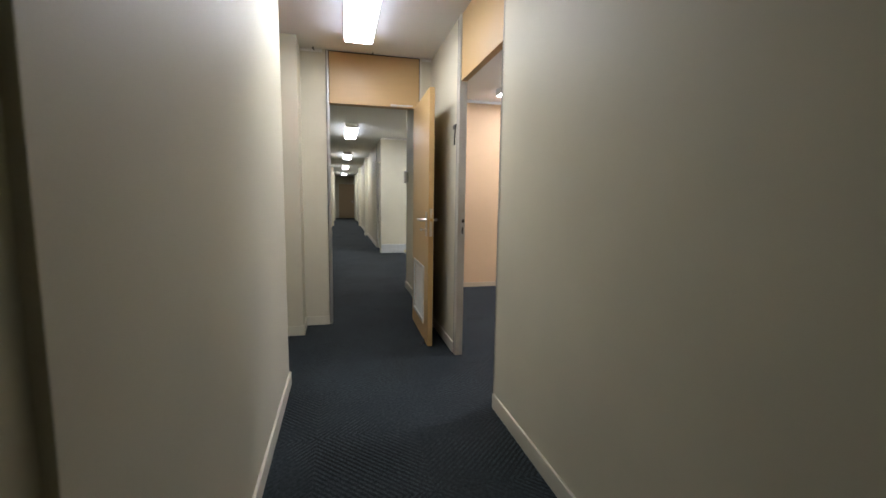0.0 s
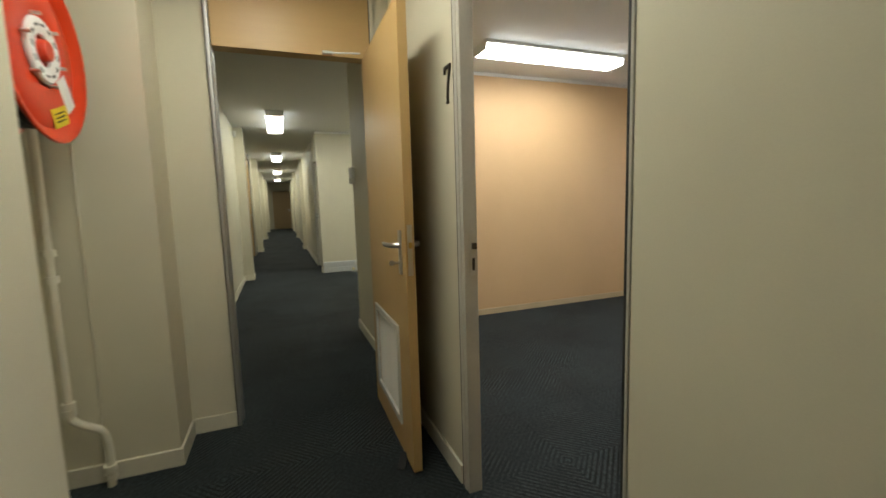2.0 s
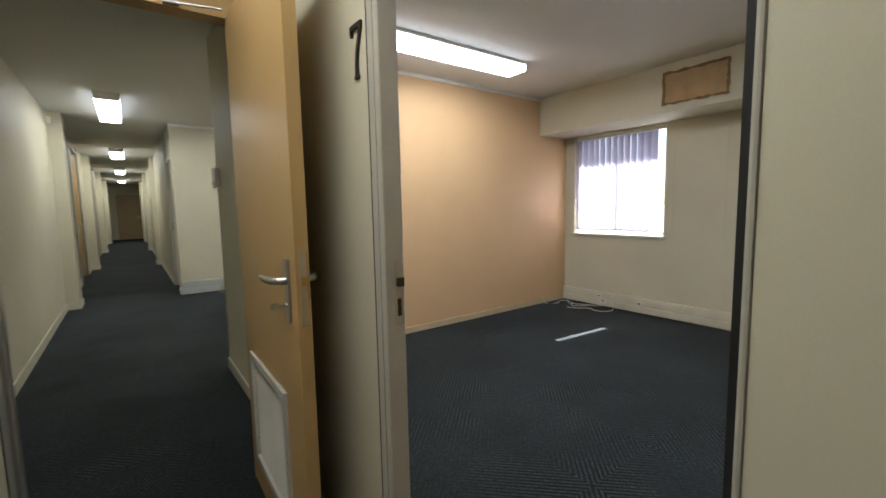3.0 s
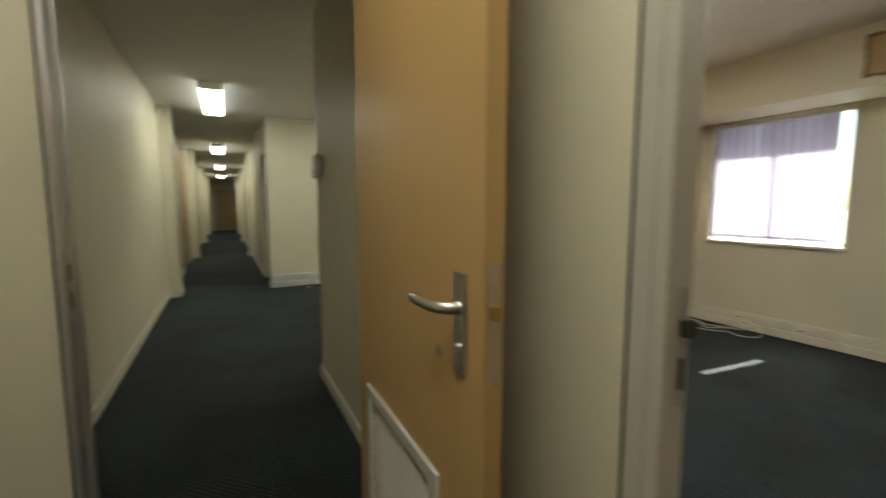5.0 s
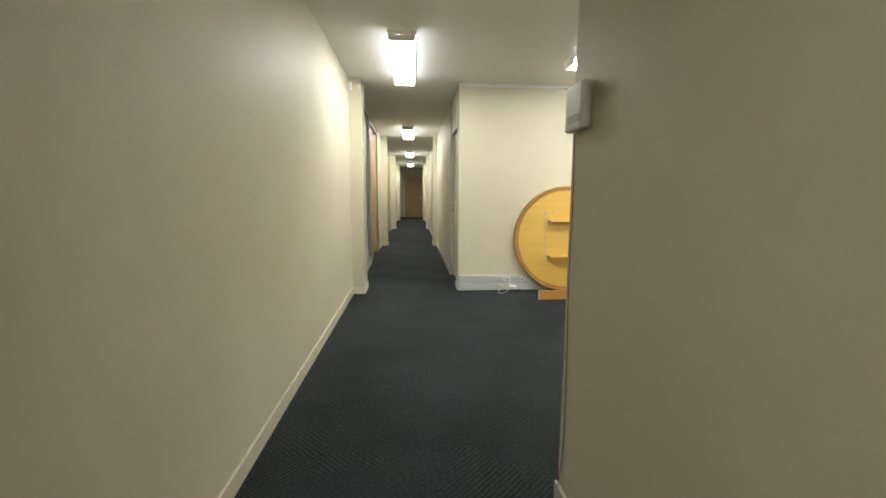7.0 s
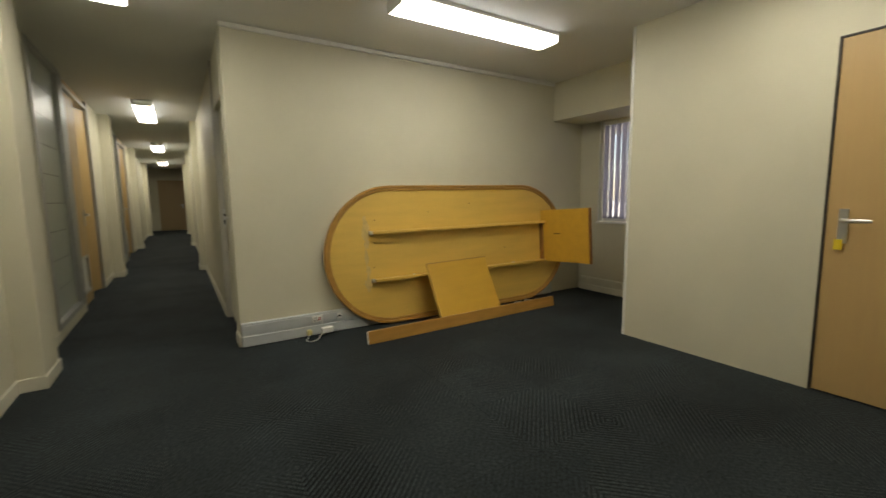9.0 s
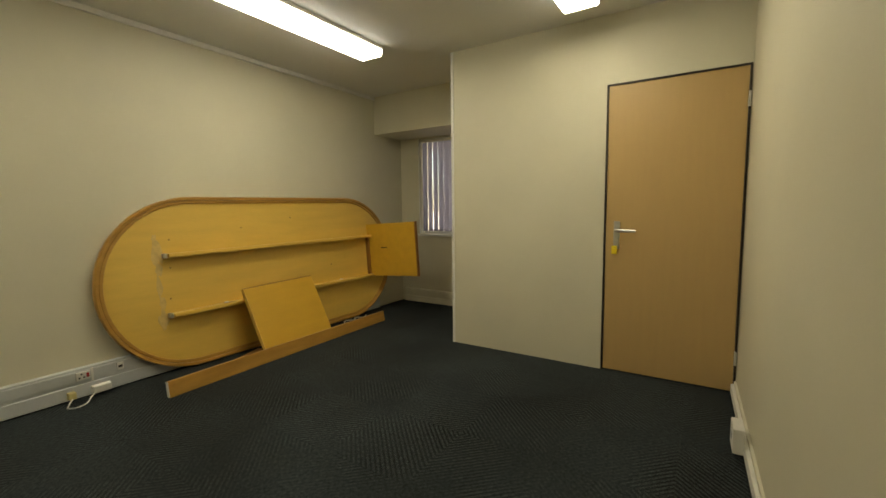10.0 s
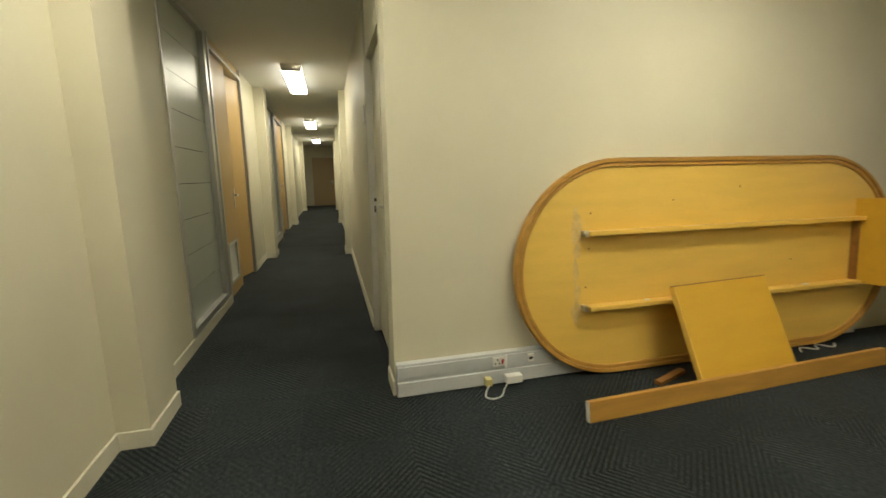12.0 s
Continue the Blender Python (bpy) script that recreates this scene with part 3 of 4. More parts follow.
def side_frame(name, label, x, y0, y1, panel):
    f = thing(name, label, "door frame", kind="structure")
    box_part("jamb", (x - 0.007, y1 - 0.065, 0.0, x + 0.052, y1 - 0.002, CE - 0.003), FRAME, f, bevel=0.004)
    box_part("jamb", (x - 0.004, y0 + 0.001, 0.0, x + 0.056, y0 + 0.010, CE - 0.003), FRAME, f, bevel=0.004)
    box_part("lip", (x - 0.010, y1 - 0.040, 0.0, x - 0.007, y1 - 0.022, CE - 0.003), FRAME, f)
    box_part("gasket", (x - 0.001, y0 + 0.010, 0.0, x + 0.05, y0 + 0.019, 2.058), BLACK, f, "black rubber seal")
    box_part("gasket", (x - 0.006, y1 - 0.002, 0.0, x + 0.001, y1 + 0.004, CE - 0.003), BLACK, f, "black shadow gap strip")
    box_part("head_panel", (x + 0.004, y0 + 0.020, 2.06, x + 0.05, y1 - 0.066, CE - 0.004), panel, f, "panel over the doorway", bevel=0.002)
    s = box_part("strike_plate", (x + 0.020, y1 - 0.0665, 0.93, x + 0.046, y1 - 0.065, 1.11), STEEL, f, "metal strike plate")
    box_part("keep", (x + 0.026, y1 - 0.078, 1.035, x + 0.044, y1 - 0.0666, 1.06), BRONZE, s, "dark latch keep")
    box_part("latch_hole", (x + 0.027, y1 - 0.0674, 0.95, x + 0.039, y1 - 0.0666, 1.0), BLACK, s)
    return f


side_frame("door_frame", "grey painted steel frame of an office doorway", 1.29, 3.632, 4.54, VENEER)
side_frame("door_frame", "grey painted steel frame of a side doorway", 1.30, 11.08, 11.98, CREAM)
office_door = door_leaf("open_door", "open pale veneered office door, swung into the room", 0.815, pose(1.354, 3.616, 0.012, 0, 0, 8.1), 2.04)

# lobby cupboard door, shut
ld = door_leaf("closed_door", "closed tan veneered door with a yellow key tag", 0.80, pose(4.132, 7.258, 0.012, 0, 0, 90), 2.028, back=False)
ld.matrix_basis = Matrix.Translation((4.132, 8.058, 0.012)) @ pose(0, 0, 0, 0, 0, -90)
for ob in list(ld.children):
    if ob.name.startswith("handle_plate"):
        ob.matrix_basis = pose(0.075, -0.0005, 1.0)
        for c in ob.children:
            if c.name.startswith("lever"):
                c.matrix_basis = pose(0, 0, 0, 0, 0, 0) @ Matrix.Diagonal((-1, 1, 1, 1))
    if ob.name.startswith("lock_plate"):
        ob.matrix_basis = pose(-0.803, 0, 0)
hinge(ld, 0.806, -0.006, 1.83)
hinge(ld, 0.806, -0.006, 0.22)
bm = bmesh.new()
add_box(bm, 0.045, -0.026, 0.855, 0.082, -0.012, 0.915)
part("key_tag", bm, YELLOW, ld, "yellow plastic key tag", bevel=0.005)
lf = thing("door_frame", "thin metal frame of the shut lobby door, coloured dark as the gap's shade", "door frame", kind="structure")
# dark jambs and head carry the gap's shade round the leaf; black backing behind
box_part("jamb", (4.122, 8.060, 0.0, 4.20, 8.071, 2.051), BRONZE, lf)
box_part("jamb", (4.122, 7.2445, 0.0, 4.20, 7.2555, 2.051), BRONZE, lf)
box_part("head", (4.122, 7.2555, 2.041, 4.20, 8.060, 2.051), BRONZE, lf)
box_part("backing", (4.185, 7.2555, 0.0, 4.20, 8.060, 2.041), BLACK, lf)

# cream side door, recessed in its frame
door_leaf("closed_door", "cream painted side door, shut, dark lock", 0.81, pose(1.345, 11.95, 0.012, 0, 0, -90) @ Matrix.Translation((0.01, 0, 0)), 2.04, mat_=CREAM, back=False)

# corridor end door
ed = door_leaf("closed_door", "closed pale door at the dark corridor end", 0.90, pose(0.34, 27.955, 0.012), 2.04, back=False, mat_=FADED)

# glazed screens with a double door beside them, two bays


def screen(y):
    g = thing("glazed_screen", "frosted glass screen with clear lines in a grey metal frame", "glazed screen", pose(0, y, 0), "frosted glass screens")
    for n, d in (("mullion", (-0.09, 0.0, 0.087, 0.012, 0.05, CE - 0.003)), ("mullion", (-0.09, 1.06, 0.087, 0.012, 1.13, CE - 0.003)),
                 ("mullion", (-0.09, 1.205, 0.0, 0.012, 1.255, CE - 0.003)), ("mullion", (-0.09, 2.66, 0.0, 0.012, 2.715, CE - 0.003)),
                 ("transom", (-0.09, 0.05, 0.087, 0.012, 1.06, 0.14)), ("transom", (-0.09, 0.05, CE - 0.05, 0.012, 1.06, CE - 0.003)),
                 ("transom", (-0.09, 1.255, 2.40, 0.012, 2.66, 2.44)), ("base", (-0.09, 0.0, 0.0, -0.002, 1.205, 0.086))):
        box_part(n, d, STEEL if n != "base" else SKIRT, g, bevel=0.004)
    box_part("filler", (-0.06, 1.131, 0.087, -0.004, 1.204, CE - 0.003), FRAME, g)
    z = 0.14
    while z < CE - 0.06:
        z1 = min(z + 0.262, CE - 0.051)
        box_part("pane", (-0.046, 0.051, z, -0.034, 1.059, z1 - 0.005), FROST, g, "pale frosted glass band")
        z = z1
    # opaque black sheet: the unlit room's dark, showing between the frosted bands
    box_part("dark_sheet", (-0.034 - 0.006, 0.051, 0.141, -0.034 - 0.003, 0.9, CE - 0.052), BLACK, g, "black sheet for the unlit room's dark in the clear lines")
    box_part("head_panel", (-0.06, 1.256, 2.441, -0.02, 2.659, CE - 0.004), VENEER, g, "veneered panel over the doors")
    return g


for y in (11.90, 16.73):
    screen(y)
    door_leaf("closed_door", "pale veneered door leaf with a louvre, shut", 0.68, pose(-0.02, y + 1.262, 0.012, 0, 0, 90), 2.375, louvre=(0.12, 0.52, 0.14, 0.55), back=False)
    door_leaf("open_door", "pale veneered door leaf, left ajar", 0.70, pose(-0.02, y + 2.655, 0.012, 0, 0, -90 + 0) @ pose(0, 0, 0, 0, 0, -14) @ Matrix.Translation((0, -0.04, 0)), 2.375, back=False)

# ---- corridor things ----
# fire hose reel in the recess
reel = thing("fire_hose_reel", "red metal fire hose reel with white hub and labels", "hose reel", pose(-0.075, 4.78, 1.755, 0, 90, 0) @ pose(0, 0, 0, 0, 0, 0))
bm = bmesh.new()
lathe(bm, [(0.001, -0.012), (0.10, -0.012), (0.11, -0.004), (0.225, -0.004), (0.245, -0.012), (0.272, 0.010), (0.292, 0.016), (0.296, 0.010), (0.290, 0.004), (0.268, -0.004), (0.24, -0.022), (0.001, -0.022)])
part("front_disc", bm, REDP, reel, smooth=True)
bm = bmesh.new()
lathe(bm, [(0.001, -0.150), (0.25, -0.150), (0.285, -0.166), (0.296, -0.158), (0.288, -0.144), (0.25, -0.136), (0.001, -0.136)])
part("back_disc", bm, REDP, reel, smooth=True)
bm = bmesh.new()
prof = [(0.12, -0.136)]
for i in range(4):
    for j in range(6):
        a = math.pi * j / 5
        prof.append((0.235 + 0.014 * math.sin(a), -0.135 + i * 0.028 + 0.014 * (1 - math.cos(a))))
prof.append((0.12, -0.022))
lathe(bm, prof, 40)
part("hose", bm, BLACK, reel, "black rubber hose wound on the reel", smooth=True)
bm = bmesh.new()
lathe(bm, [(0.052, -0.004), (0.052, 0.006), (0.062, 0.010), (0.098, 0.010), (0.104, 0.004), (0.104, -0.004)], 40)
hub = part("hub_ring", bm, PAPER, reel, "white printed hub ring", smooth=True)
bm = bmesh.new()
lathe(bm, [(0.001, 0.022), (0.030, 0.022), (0.036, 0.014), (0.036, -0.008)], 24)
part("hub_cap", bm, REDP, reel, smooth=True)
for i in range(6):
    a = i * math.tau / 6 + 0.3
    bm = bmesh.new()
    cylinder(bm, (0.112 * math.cos(a), 0.112 * math.sin(a), -0.01), (0.112 * math.cos(a), 0.112 * math.sin(a), 0.022), 0.006, 10)
    part("bolt", bm, CHROME, reel, "small metal bolt", smooth=True)
for i in range(12):
    a = i * math.tau / 12
    bm = bmesh.new()
    add_box(bm, -0.004, -0.010, 0.010, 0.004, 0.010, 0.0112, pose(0.08 * math.cos(a), 0.08 * math.sin(a), 0, 0, 0, math.degrees(a)))
    part("print_mark", bm, BLACK, hub)
lab = box_part("label", (-0.058, -0.038, -0.003, 0.058, 0.038, -0.0015), PAPER, reel, "white paper label", m=pose(0.105, 0.15, 0, 0, 0, 35))
lab2 = box_part("label", (-0.032, -0.060, -0.003, 0.032, 0.060, -0.0015), YELLOW, reel, "yellow warning label", m=pose(0.195, 0.085, 0, 0, 0, 20))
for i in range(3):
    box_part("text_bar", (-0.016 + i * 0.013, -0.04, -0.0015, -0.011 + i * 0.013, 0.04, -0.0008), BLACK, lab2)
bm = bmesh.new()
add_box(bm, -0.03, -0.03, -0.325, 0.03, 0.03, -0.150)
add_box(bm, -0.12, -0.06, -0.330, 0.12, 0.06, -0.322)
part("wall_bracket", bm, REDP, reel, bevel=0.003)

pipe = thing("water_pipe", "cream painted water pipe with elbow joints", "pipe")
PX, PY = -0.285, 5.165
tube("pipe", [(PX, PY, 1.60), (PX, PY, 1.1), (PX, PY, 0.60), (PX, PY, 0.36)], 0.017, SKIRT, pipe)
tube("pipe", [(PX, PY, 0.37), (PX + 0.006, PY, 0.335), (PX + 0.05, PY - 0.005, 0.30), (PX + 0.105, PY - 0.005, 0.265), (PX + 0.118, PY, 0.22), (PX + 0.118, PY, 0.0)], 0.017, SKIRT, pipe)
for x, z in ((PX, 0.37), (PX, 0.95), (PX, 1.06), (PX, 0.40), (PX + 0.118, 0.085), (PX + 0.118, 0.05)):
    bm = bmesh.new()
    cylinder(bm, (x, PY, z - 0.014), (x, PY, z + 0.014), 0.025)
    part("pipe_joint", bm, SKIRT, pipe, smooth=True)
bm = bmesh.new()
cylinder(bm, (PX, PY, 1.05), (PX, 5.219, 1.05), 0.007, 10)
part("pipe_clip", bm, SKIRT, pipe, smooth=True)
tube("thin_cable", [(-0.17, 5.214, 2.3), (-0.185, 5.214, 1.3), (-0.19, 5.213, 0.5), (-0.20, 5.214, 0.09)], 0.003, SKIRT, pipe)

# the number beside the office door
def door_number():
    bm = bmesh.new()
    add_box(bm, -0.042, -0.004, 0.060, 0.042, 0.004, 0.075)
    add_box(bm, -0.042, -0.004, 0.044, -0.030, 0.004, 0.060)
    stem = ((0.036, 0.060), (0.020, 0.030), (0.006, -0.005), (-0.001, -0.040), (-0.003, -0.075))
    for (xa, za), (xb, zb) in zip(stem, stem[1:]):
        a = [bm.verts.new((xa + dx, dy, za)) for dx, dy in ((-0.007, -0.004), (0.007, -0.004), (0.007, 0.004), (-0.007, 0.004))]
        b = [bm.verts.new((xb + dx, dy, zb)) for dx, dy in ((-0.007, -0.004), (0.007, -0.004), (0.007, 0.004), (-0.007, 0.004))]
        for k in range(4):
            bm.faces.new((a[k], a[(k + 1) % 4], b[(k + 1) % 4], b[k]))
    add_box(bm, -0.016, -0.004, -0.082, 0.010, 0.004, -0.072)
    n = tagged(new("door_number", finish("door_number", bm, BRONZE)), "dark bronze figure seven beside the office door", "door number")
    n.matrix_basis = pose(1.2855, 4.606, 1.700, 0, 0, -90) @ Matrix.Diagonal((0.8, 1, 0.95, 1))


door_number()

plate = thing("door_plate", "small grey sign holder beside the side doorway", "door sign")
box_part("plate", (1.292, 12.09, 1.63, 1.299, 12.20, 1.77), FRAME, plate, bevel=0.002)
box_part("insert", (1.290, 12.105, 1.645, 1.2918, 12.185, 1.755), PAPER, plate)

# siren on the wall corner with its wire
siren = thing("alarm_sounder", "white plastic alarm box on the wall corner", "alarm sounder")
bm = bmesh.new()
add_box(bm, 1.262, 6.977, 1.42, 1.299, 7.125, 1.572)
part("case", bm, WHITE, siren, bevel=0.012)
box_part("grille", (1.2605, 6.997, 1.445, 1.2625, 7.097, 1.47), FRAME, siren)
tube("wire", [(1.296, 7.110, 1.42), (1.297, 7.104, 1.2), (1.297, 7.110, 0.9), (1.297, 7.092, 0.5), (1.296, 7.100, 0.2), (1.284, 7.098, 0.09)], 0.0013, BLACK, siren, "thin black wire")

sensor = thing("motion_sensor", "small white motion sensor high on the wall", "motion sensor")
bm = bmesh.new()
add_box(bm, 0.001, 10.60, 2.36, 0.05, 10.66, 2.45)
part("case", bm, WHITE, sensor, bevel=0.01)
box_part("lens", (0.0502, 10.61, 2.372, 0.053, 10.65, 2.41), TRUNK, sensor)

for x in (0.215, 0.735):
    bm = bmesh.new()
    cylinder(bm, (x, 5.47, CE - 0.002), (x, 5.47, CE - 0.02), 0.006, 10)
    cylinder(bm, (x, 5.47, CE - 0.018), (x + 0.012, 5.47, CE - 0.026), 0.004, 10)
    hook = thing("ceiling_hook", "tiny dark metal hook in the ceiling", "hook")
    part("hook_body", bm, BLACK, hook, smooth=True)


# ---- trunking ----
def trunking(label, m, length, mat_, height=0.17):
    """Two-channel skirting trunking that runs along x and faces -y."""
    t = thing("cable_trunking", label, "trunking", m)
    h = height
    bm = bmesh.new()
    add_box(bm, 0, -0.045, 0.004, length, -0.001, h)
    part("body", bm, mat_, t, bevel=0.003)
    box_part("cover", (0.002, -0.0535, h * 0.58, length - 0.002, -0.0455, h - 0.014), mat_, t, bevel=0.002)
    box_part("cover", (0.002, -0.060, 0.012, length - 0.002, -0.0455, h * 0.47), mat_, t, bevel=0.002)
    return t


def socket(parent, x, z, y, w=0.075, h=0.055, red=False):
    s = box_part("socket", (x - w / 2, y - 0.010, z - h / 2, x + w / 2, y, z + h / 2), WHITE, parent, "white socket outlet", bevel=0.003)
    if red:
        for dx, dz in ((-0.020, -0.010), (0.004, -0.010), (-0.008, 0.012)):
            box_part("socket_hole", (x + dx - 0.0045, y - 0.0115, z + dz - 0.005, x + dx + 0.0045, y - 0.0102, z + dz + 0.005), BLACK, s, "dark socket hole")
        box_part("switch", (x + 0.017, y - 0.015, z - 0.013, x + 0.031, y - 0.0102, z + 0.015), RED, s, "red rocker switch", bevel=0.0015)
    else:
        box_part("slot", (x - 0.012, y - 0.0115, z - 0.008, x + 0.012, y - 0.0102, z + 0.008), BLACK, s)
    return s


tl = trunking("pale grey two-channel trunking on the lobby wall", pose(1.305, 10.868, 0), 3.50, TRUNK, 0.195)
socket(tl, 0.595, 0.148, -0.0535, red=True)
socket(tl, 0.80, 0.148, -0.0535, 0.04, 0.05)
box_part("joint_cover", (0.637, -0.056, 0.1, 0.652, -0.0532, 0.186), WHITE, tl)
trunking("cream two-channel trunking below the office window", pose(5.348, 6.96, 0, 0, 0, -90), 5.9, SKIRT, 0.17)
t2 = trunking("cream two-channel trunking below the lobby window", pose(5.348, 10.80, 0, 0, 0, -90), 1.44, SKIRT, 0.17)
so = thing("wall_socket", "white double socket on the office trunking", "socket", pose(5.292, 6.36, 0, 0, 0, -90))
socket(so, 0.0, 0.075, 0.0)
socket(so, 0.45, 0.115, 0.0, 0.05, 0.04)
socket(so, -0.06, 0.13, 0.0, 0.05, 0.03)

plug = thing("power_plug", "yellowed plug with a looped cable on the carpet", "plug", pose(-0.045, 0, 0))
bm = bmesh.new()
add_box(bm, 1.855, 10.765, 0.022, 1.895, 10.812, 0.066)
part("plug_body", bm, AGED, plug, "yellowed plastic plug", bevel=0.006)
tube("cable", [(1.875, 10.77, 0.03), (1.84, 10.73, 0.008), (1.83, 10.68, 0.006), (1.90, 10.67, 0.006), (1.96, 10.74, 0.02), (2.02, 10.78, 0.05)], 0.004, WHITE, plug, "white cable")
ad = thing("power_adapter", "white plug adapter on the trunking", "adapter", pose(-0.05, 0, 0))
bm = bmesh.new()
add_box(bm, 1.985, 10.762, 0.022, 2.085, 10.816, 0.068)
part("adapter_body", bm, WHITE, ad, bevel=0.006)

# box and channel low on the lobby's south wall
ch = thing("cable_channel", "white plastic cable channel with an outlet box", "cable channel", SKEW)
box_part("channel", (1.6, 7.254, 0.02, 4.10, 7.272, 0.075), WHITE, ch, bevel=0.003)
bm = bmesh.new()
add_box(bm, 3.25, 7.2725, 0.04, 3.39, 7.32, 0.16)
part("outlet_box", bm, WHITE, ch, bevel=0.005)
box_part("switch", (3.30, 7.3202, 0.09, 3.33, 7.324, 0.12), TRUNK, ch)

# vent cover board on the bulkhead
vc = thing("vent_cover", "brown board taped over a vent opening", "vent cover")
bm = bmesh.new()
add_box(bm, 4.828, 4.95, 2.155, 4.839, 5.485, 2.435)
part("board", bm, CARD, vc)
for a, b in (((4.94, 2.145), (4.965, 2.445)), ((5.47, 2.145), (5.497, 2.445)), ((4.965, 2.42), (5.47, 2.443)), ((4.965, 2.147), (5.47, 2.168))):
    bm = bmesh.new()
    n = 14
    long_y = (b[0] - a[0]) > (b[1] - a[1])
    rows = []
    for i in range(n + 1):
        f = i / n
        e0, e1 = random.uniform(-0.007, 0.007), random.uniform(-0.007, 0.007)
        if long_y:
            y = a[0] + (b[0] - a[0]) * f
            pts = ((y, a[1] + e0), (y, b[1] + e1))
        else:
            z = a[1] + (b[1] - a[1]) * f
            pts = ((a[0] + e0, z), (b[0] + e1, z))
        rows.append([bm.verts.new((x, *p)) for p in pts for x in (4.825, 4.8275)])
    for p, q in zip(rows, rows[1:]):
        for c, d in ((0, 1), (1, 3), (3, 2), (2, 0)):
            bm.faces.new((p[c], p[d], q[d], q[c]))
    for e in (rows[0], rows[-1]):
        bm.faces.new((e[0], e[1], e[3], e[2]))
    part("tape", bm, TAPE, vc, "torn brown tape")

# joint strips of the office outer wall
for y in (5.13, 5.62):
    structure("trim", "thin cover strip on the office wall joint", "cover strip", CREAM, (5.346, y - 0.012, 0.18, 5.3497, y + 0.012, 2.086))

cb = thing("loose_cables", "white cables lying coiled on the office carpet", "cables")
for path, paint in (
        (((4.87, 6.955, 0.10), (4.90, 6.92, 0.006), (5.02, 6.84, 0.006), (5.19, 6.88, 0.006), (5.17, 6.72, 0.006), (5.04, 6.62, 0.006), (5.19, 6.50, 0.006), (5.25, 6.36, 0.012)), WHITE),
        (((4.93, 6.62, 0.006), (4.98, 6.50, 0.006), (5.07, 6.41, 0.006), (5.03, 6.29, 0.006), (5.13, 6.18, 0.006), (5.24, 6.20, 0.02), (5.28, 6.24, 0.07)), WHITE),
        (((5.22, 6.82, 0.008), (5.10, 6.70, 0.012), (5.16, 6.58, 0.012), (5.25, 6.44, 0.008)), WHITE),
        (((5.27, 6.70, 0.006), (5.20, 6.60, 0.008), (5.24, 6.50, 0.006)), BLACK)):
    tube("cable", path, 0.0042, paint, cb)

# ---- the dismantled table ----
# local: x along the table, z up, the underside faces -y
R, HALF = 0.655, 0.80
tm = Matrix.Translation((3.456, 10.744, 0.012)) @ pose(0, 0, 0, 0, 0, -1.6) @ pose(0, 0, 0, -3.4, 0, 0) @ pose(0, 0, 0, 0, -0.5, 0)
table = thing("conference_table", "upturned oval wooden conference table top leaning on the wall", "table", tm)


def stadium(r, n=28):
    pts = []
    for i in range(n + 1):
        a = -math.pi / 2 + math.pi * i / n
        pts.append((HALF + r * math.cos(a), R + r * math.sin(a)))
    for i in range(n + 1):
        a = math.pi / 2 + math.pi * i / n
        pts.append((-HALF + r * math.cos(a), R + r * math.sin(a)))
    return pts


def ring(bm, profile):
    """Sweep (radius, y) pairs round the oval."""
    loops = [[bm.verts.new((x, y, z)) for x, z in stadium(r)] for r, y in profile]
    k = len(loops[0])
    for a, b in zip(loops, loops[1:]):
        for i in range(k):
            bm.faces.new((a[i], a[(i + 1) % k], b[(i + 1) % k], b[i]))
    return loops


bm = bmesh.new()
lo = ring(bm, [(R - 0.05, 0.0), (R - 0.05, 0.03)])
bm.faces.new(lo[0])
bm.faces.new(lo[1])
part("tabletop", bm, TABLE, table)
bm = bmesh.new()
ring(bm, [(R - 0.0505, 0.031), (R - 0.0505, -0.008), (R - 0.047, -0.012), (R - 0.030, -0.012), (R - 0.027, -0.006), (R - 0.024, -0.020), (R - 0.006, -0.022),
          (R, -0.014), (R, 0.024), (R - 0.006, 0.032), (R - 0.0505, 0.031)])
part("edge_moulding", bm, TABLE_EDGE, table, "darker rounded edge moulding", smooth=True)
for z, dz in ((0.875, 0.0), (0.43, 0.0)):
    box_part("rail", (-1.01, -0.074, z - 0.012, 1.10, -0.0005, z + 0.014), TABLE, table, "long wooden rail", bevel=0.003)
    bm = bmesh.new()
    cylinder(bm, (-1.035, -0.035, z), (-1.008, -0.035, z), 0.013, 14)
    add_box(bm, -1.03, -0.050, z - 0.018, -1.0105, -0.001, z + 0.016)
    part("bolt", bm, CHROME, table, "worn metal bolt end", smooth=True)
for gx, gz, gw, gh in ((-1.06, 0.40, 0.040, 0.09), (-1.055, 0.52, 0.028, 0.07), (-1.065, 0.64, 0.022, 0.10), (-1.055, 0.77, 0.030, 0.06), (-1.06, 0.90, 0.045, 0.10), (-1.07, 1.0, 0.02, 0.04)):
    bm = bmesh.new()
    blob = []
    for k in range(14):
        a, r = k * math.tau / 14, random.uniform(0.55, 1.1)
        blob.append((gx + gw * r * math.cos(a), gz + gh * r * math.sin(a)))
    top = [bm.verts.new((x, -0.002, z)) for x, z in blob]
    base = [bm.verts.new((x, -0.0005, z)) for x, z in blob]
    bm.faces.new(top)
    for k in range(14):
        bm.faces.new((top[k], top[(k + 1) % 14], base[(k + 1) % 14], base[k]))
    part("glue_mark", bm, GLUE, table, "pale smear of dried glue")
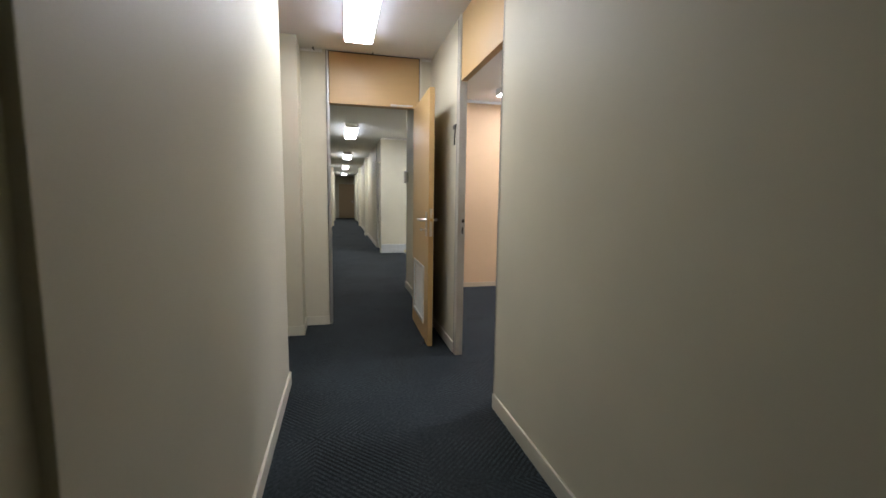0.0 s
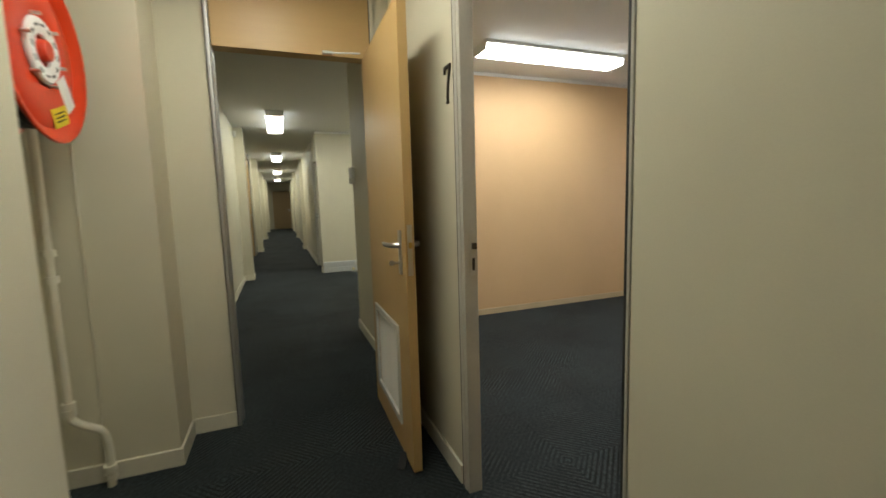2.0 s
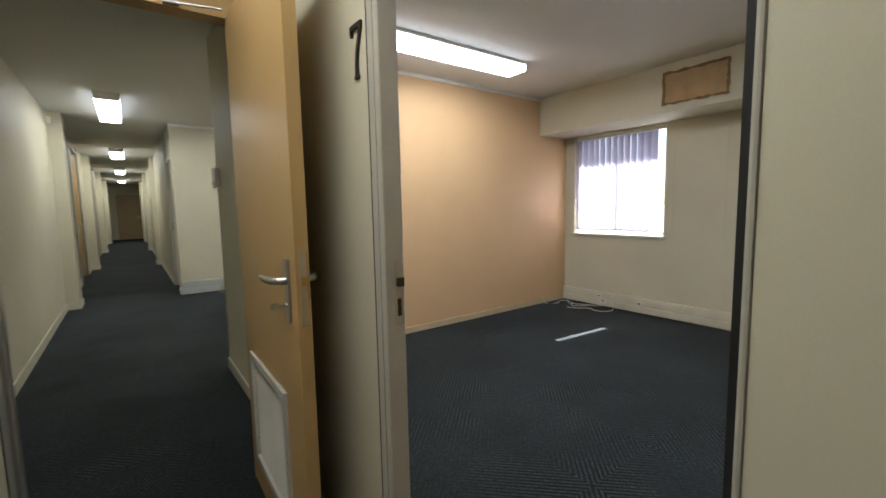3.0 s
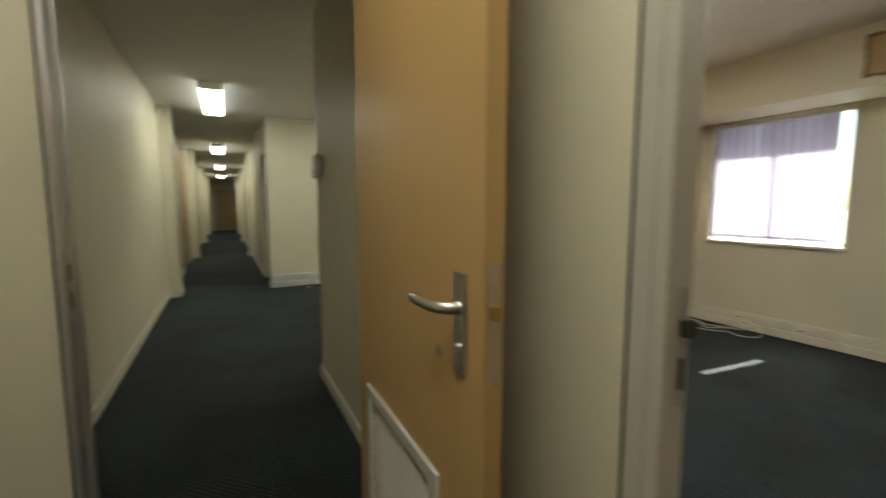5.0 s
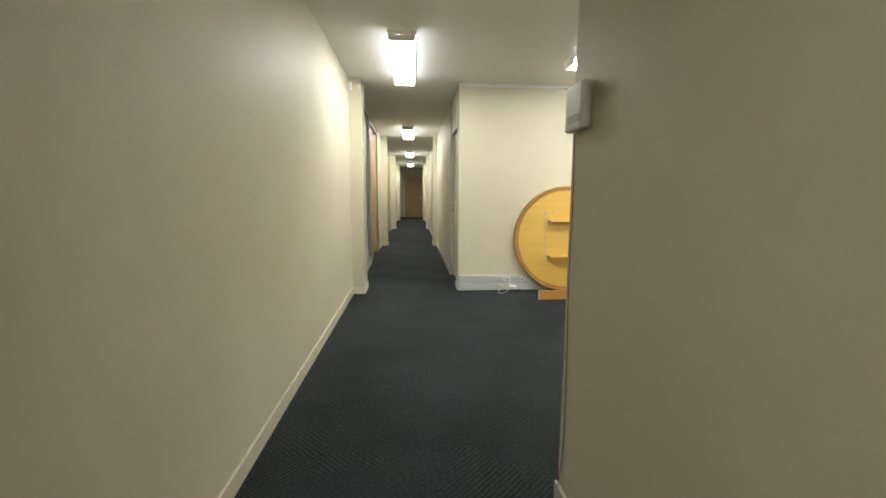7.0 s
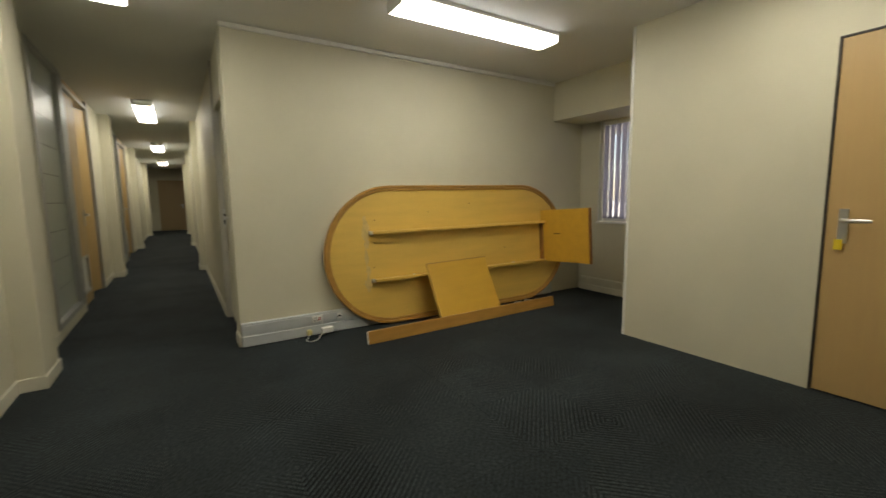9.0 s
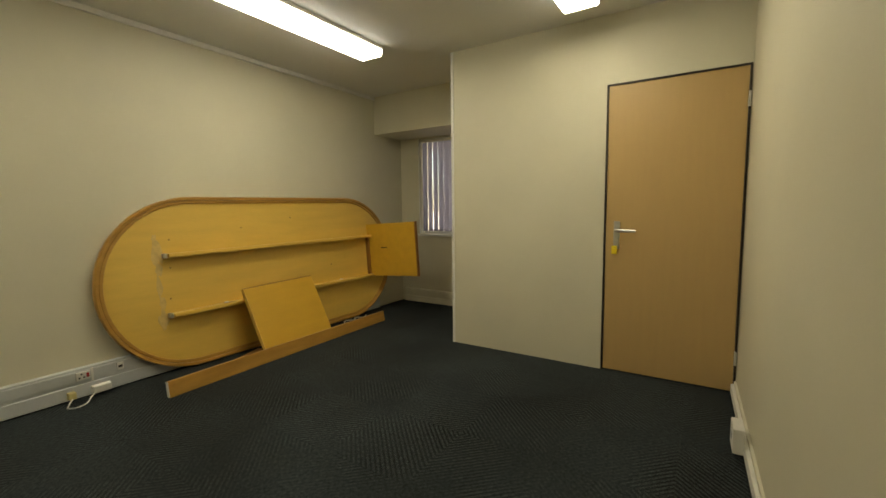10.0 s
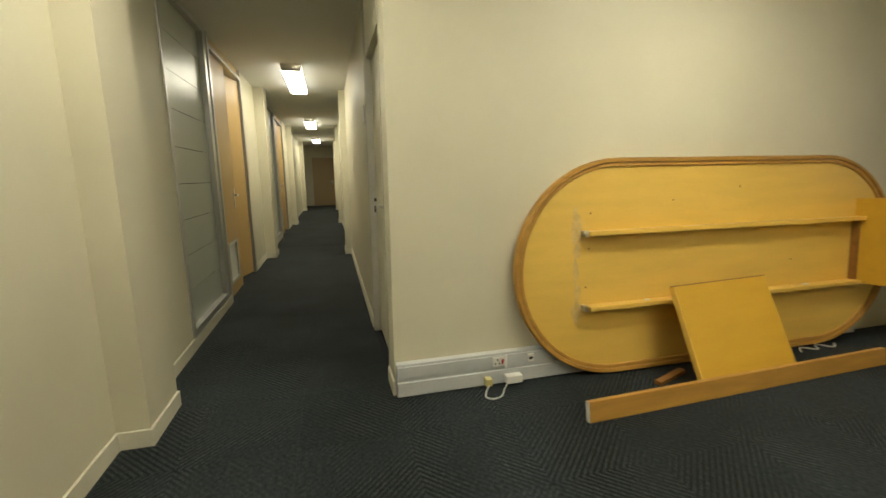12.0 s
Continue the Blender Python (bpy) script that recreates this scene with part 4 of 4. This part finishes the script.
for gx, gz in ((-0.98, 0.78), (-0.97, 0.99), (-1.0, 0.55), (0.1, 1.12), (-0.4, 1.05), (0.55, 0.62)):
    bm = bmesh.new()
    cylinder(bm, (gx, -0.0015, gz), (gx, 0.0, gz), 0.006, 10)
    part("screw_hole", bm, PANEL_EDGE, table, "dark empty screw hole")
for x, z, w in ((0.62, 0.447, 0.03), (-0.35, 0.449, 0.02), (-0.62, 0.447, 0.025)):
    box_part("splinter", (x, -0.05, z, x + w, -0.035, z + 0.006), PAPER, table)
box_part("cross_rail", (1.075, -0.040, 0.445, 1.10, -0.0005, 0.862), PANEL_EDGE, table, "dark cross rail")
lp = box_part("leg_panel", (1.101, -0.70, 0.425, 1.136, -0.002, 1.01), PANEL, table, "golden veneered leg panel still fixed")
box_part("panel_edge", (1.1005, -0.712, 0.423, 1.1365, -0.7005, 1.012), PANEL_EDGE, lp)
box_part("slot", (1.0985, -0.30, 0.735, 1.1008, -0.21, 0.745), BLACK, lp)

# loose leg panel leaning on the table
pn = thing("leaning_board", "golden veneered leg panel leaning on the table", "wooden panel", Matrix.Translation((2.945, 10.345, 0.004)) @ pose(0, 0, 0, 0, 0, 0.8) @ pose(0, 0, 0, -27.0, 0, 0) @ pose(0, 0, 0, 0, -1.2, 0))
box_part("board", (0.0, 0.0, 0.0, 0.70, 0.034, 0.625), PANEL, pn, bevel=0.001)
box_part("top_edging", (0.0, -0.0005, 0.6255, 0.70, 0.0345, 0.632), PANEL_EDGE, pn)
box_part("side_edging", (-0.006, -0.0005, 0.0, -0.0003, 0.0345, 0.6255), TABLE, pn)

# loose plank on the floor
pk = thing("loose_plank", "long wooden plank lying on edge on the carpet", "plank", Matrix.Translation((2.185, 10.315, 0.002)) @ pose(0, 0, 0, 0, 0, 1.4) @ pose(0, 0, 0, -9, 0, 0))
box_part("board", (0.004, 0.0, 0.0, 2.19, 0.03, 0.105), TABLE_EDGE, pk, bevel=0.002)
box_part("sawn_end", (0.0, 0.002, 0.002, 0.0038, 0.028, 0.103), PAPER, pk, "pale chipped end")

of = thing("wood_offcut", "short wooden offcut under the table", "offcut", pose(2.80, 10.53, 0.003, 0, 0, 20))
box_part("block", (0.0, 0.0, 0.0, 0.28, 0.04, 0.022), PANEL_EDGE, of, bevel=0.002)
wc = thing("white_cable", "white cable lying under the table edge", "cable")
tube("cable", [(4.06, 10.66, 0.006), (4.13, 10.71, 0.006), (4.21, 10.66, 0.006), (4.28, 10.72, 0.006), (4.36, 10.66, 0.006), (4.43, 10.70, 0.006)], 0.005, WHITE, wc)

# ---- carpet tiles ----
bm = bmesh.new()
h = 0.24985
vs = [bm.verts.new((x, y, z)) for z, e in ((-0.008, 0), (-0.0005, 0), (0.0, 0.0006)) for x, y in ((-h + e, -h + e), (h - e, -h + e), (h - e, h - e), (-h + e, h - e))]
for k in (0, 4):
    for i in range(4):
        bm.faces.new((vs[k + i], vs[k + (i + 1) % 4], vs[k + 4 + (i + 1) % 4], vs[k + 4 + i]))
bm.faces.new(vs[8:12])
tile_mesh = finish("carpet_tile", bm, CARPET)
far = bmesh.new()


def lay(x0, x1, y0, y1):
    for i in range(round((x1 - x0) / 0.5)):
        for j in range(round((y1 - y0) / 0.5)):
            x, y = x0 + 0.25 + i * 0.5, y0 + 0.25 + j * 0.5
            turn = 90 * ((round(x * 2 - 0.5) + round(y * 2 - 0.5)) % 2)
            if y > 18.5 or y < 0:
                add_box(far, x - h, y - h, -0.008, x + h, y + h, 0.0)
                continue
            o = new("carpet_tile", tile_mesh)
            o.parent = floor
            o.matrix_basis = pose(x, y, 0.0, 0, 0, turn)


lay(-0.2, 1.3, -1.5, 28.0)
lay(1.3, 5.3, 1.0, 11.0)
lay(-0.7, -0.2, 4.0, 5.5)
lay(5.3, 5.8, 1.0, 11.0)
rest = part("far_carpet", far, CARPET, floor, "carpet tiles further along")
rest["kind"] = "stuff"
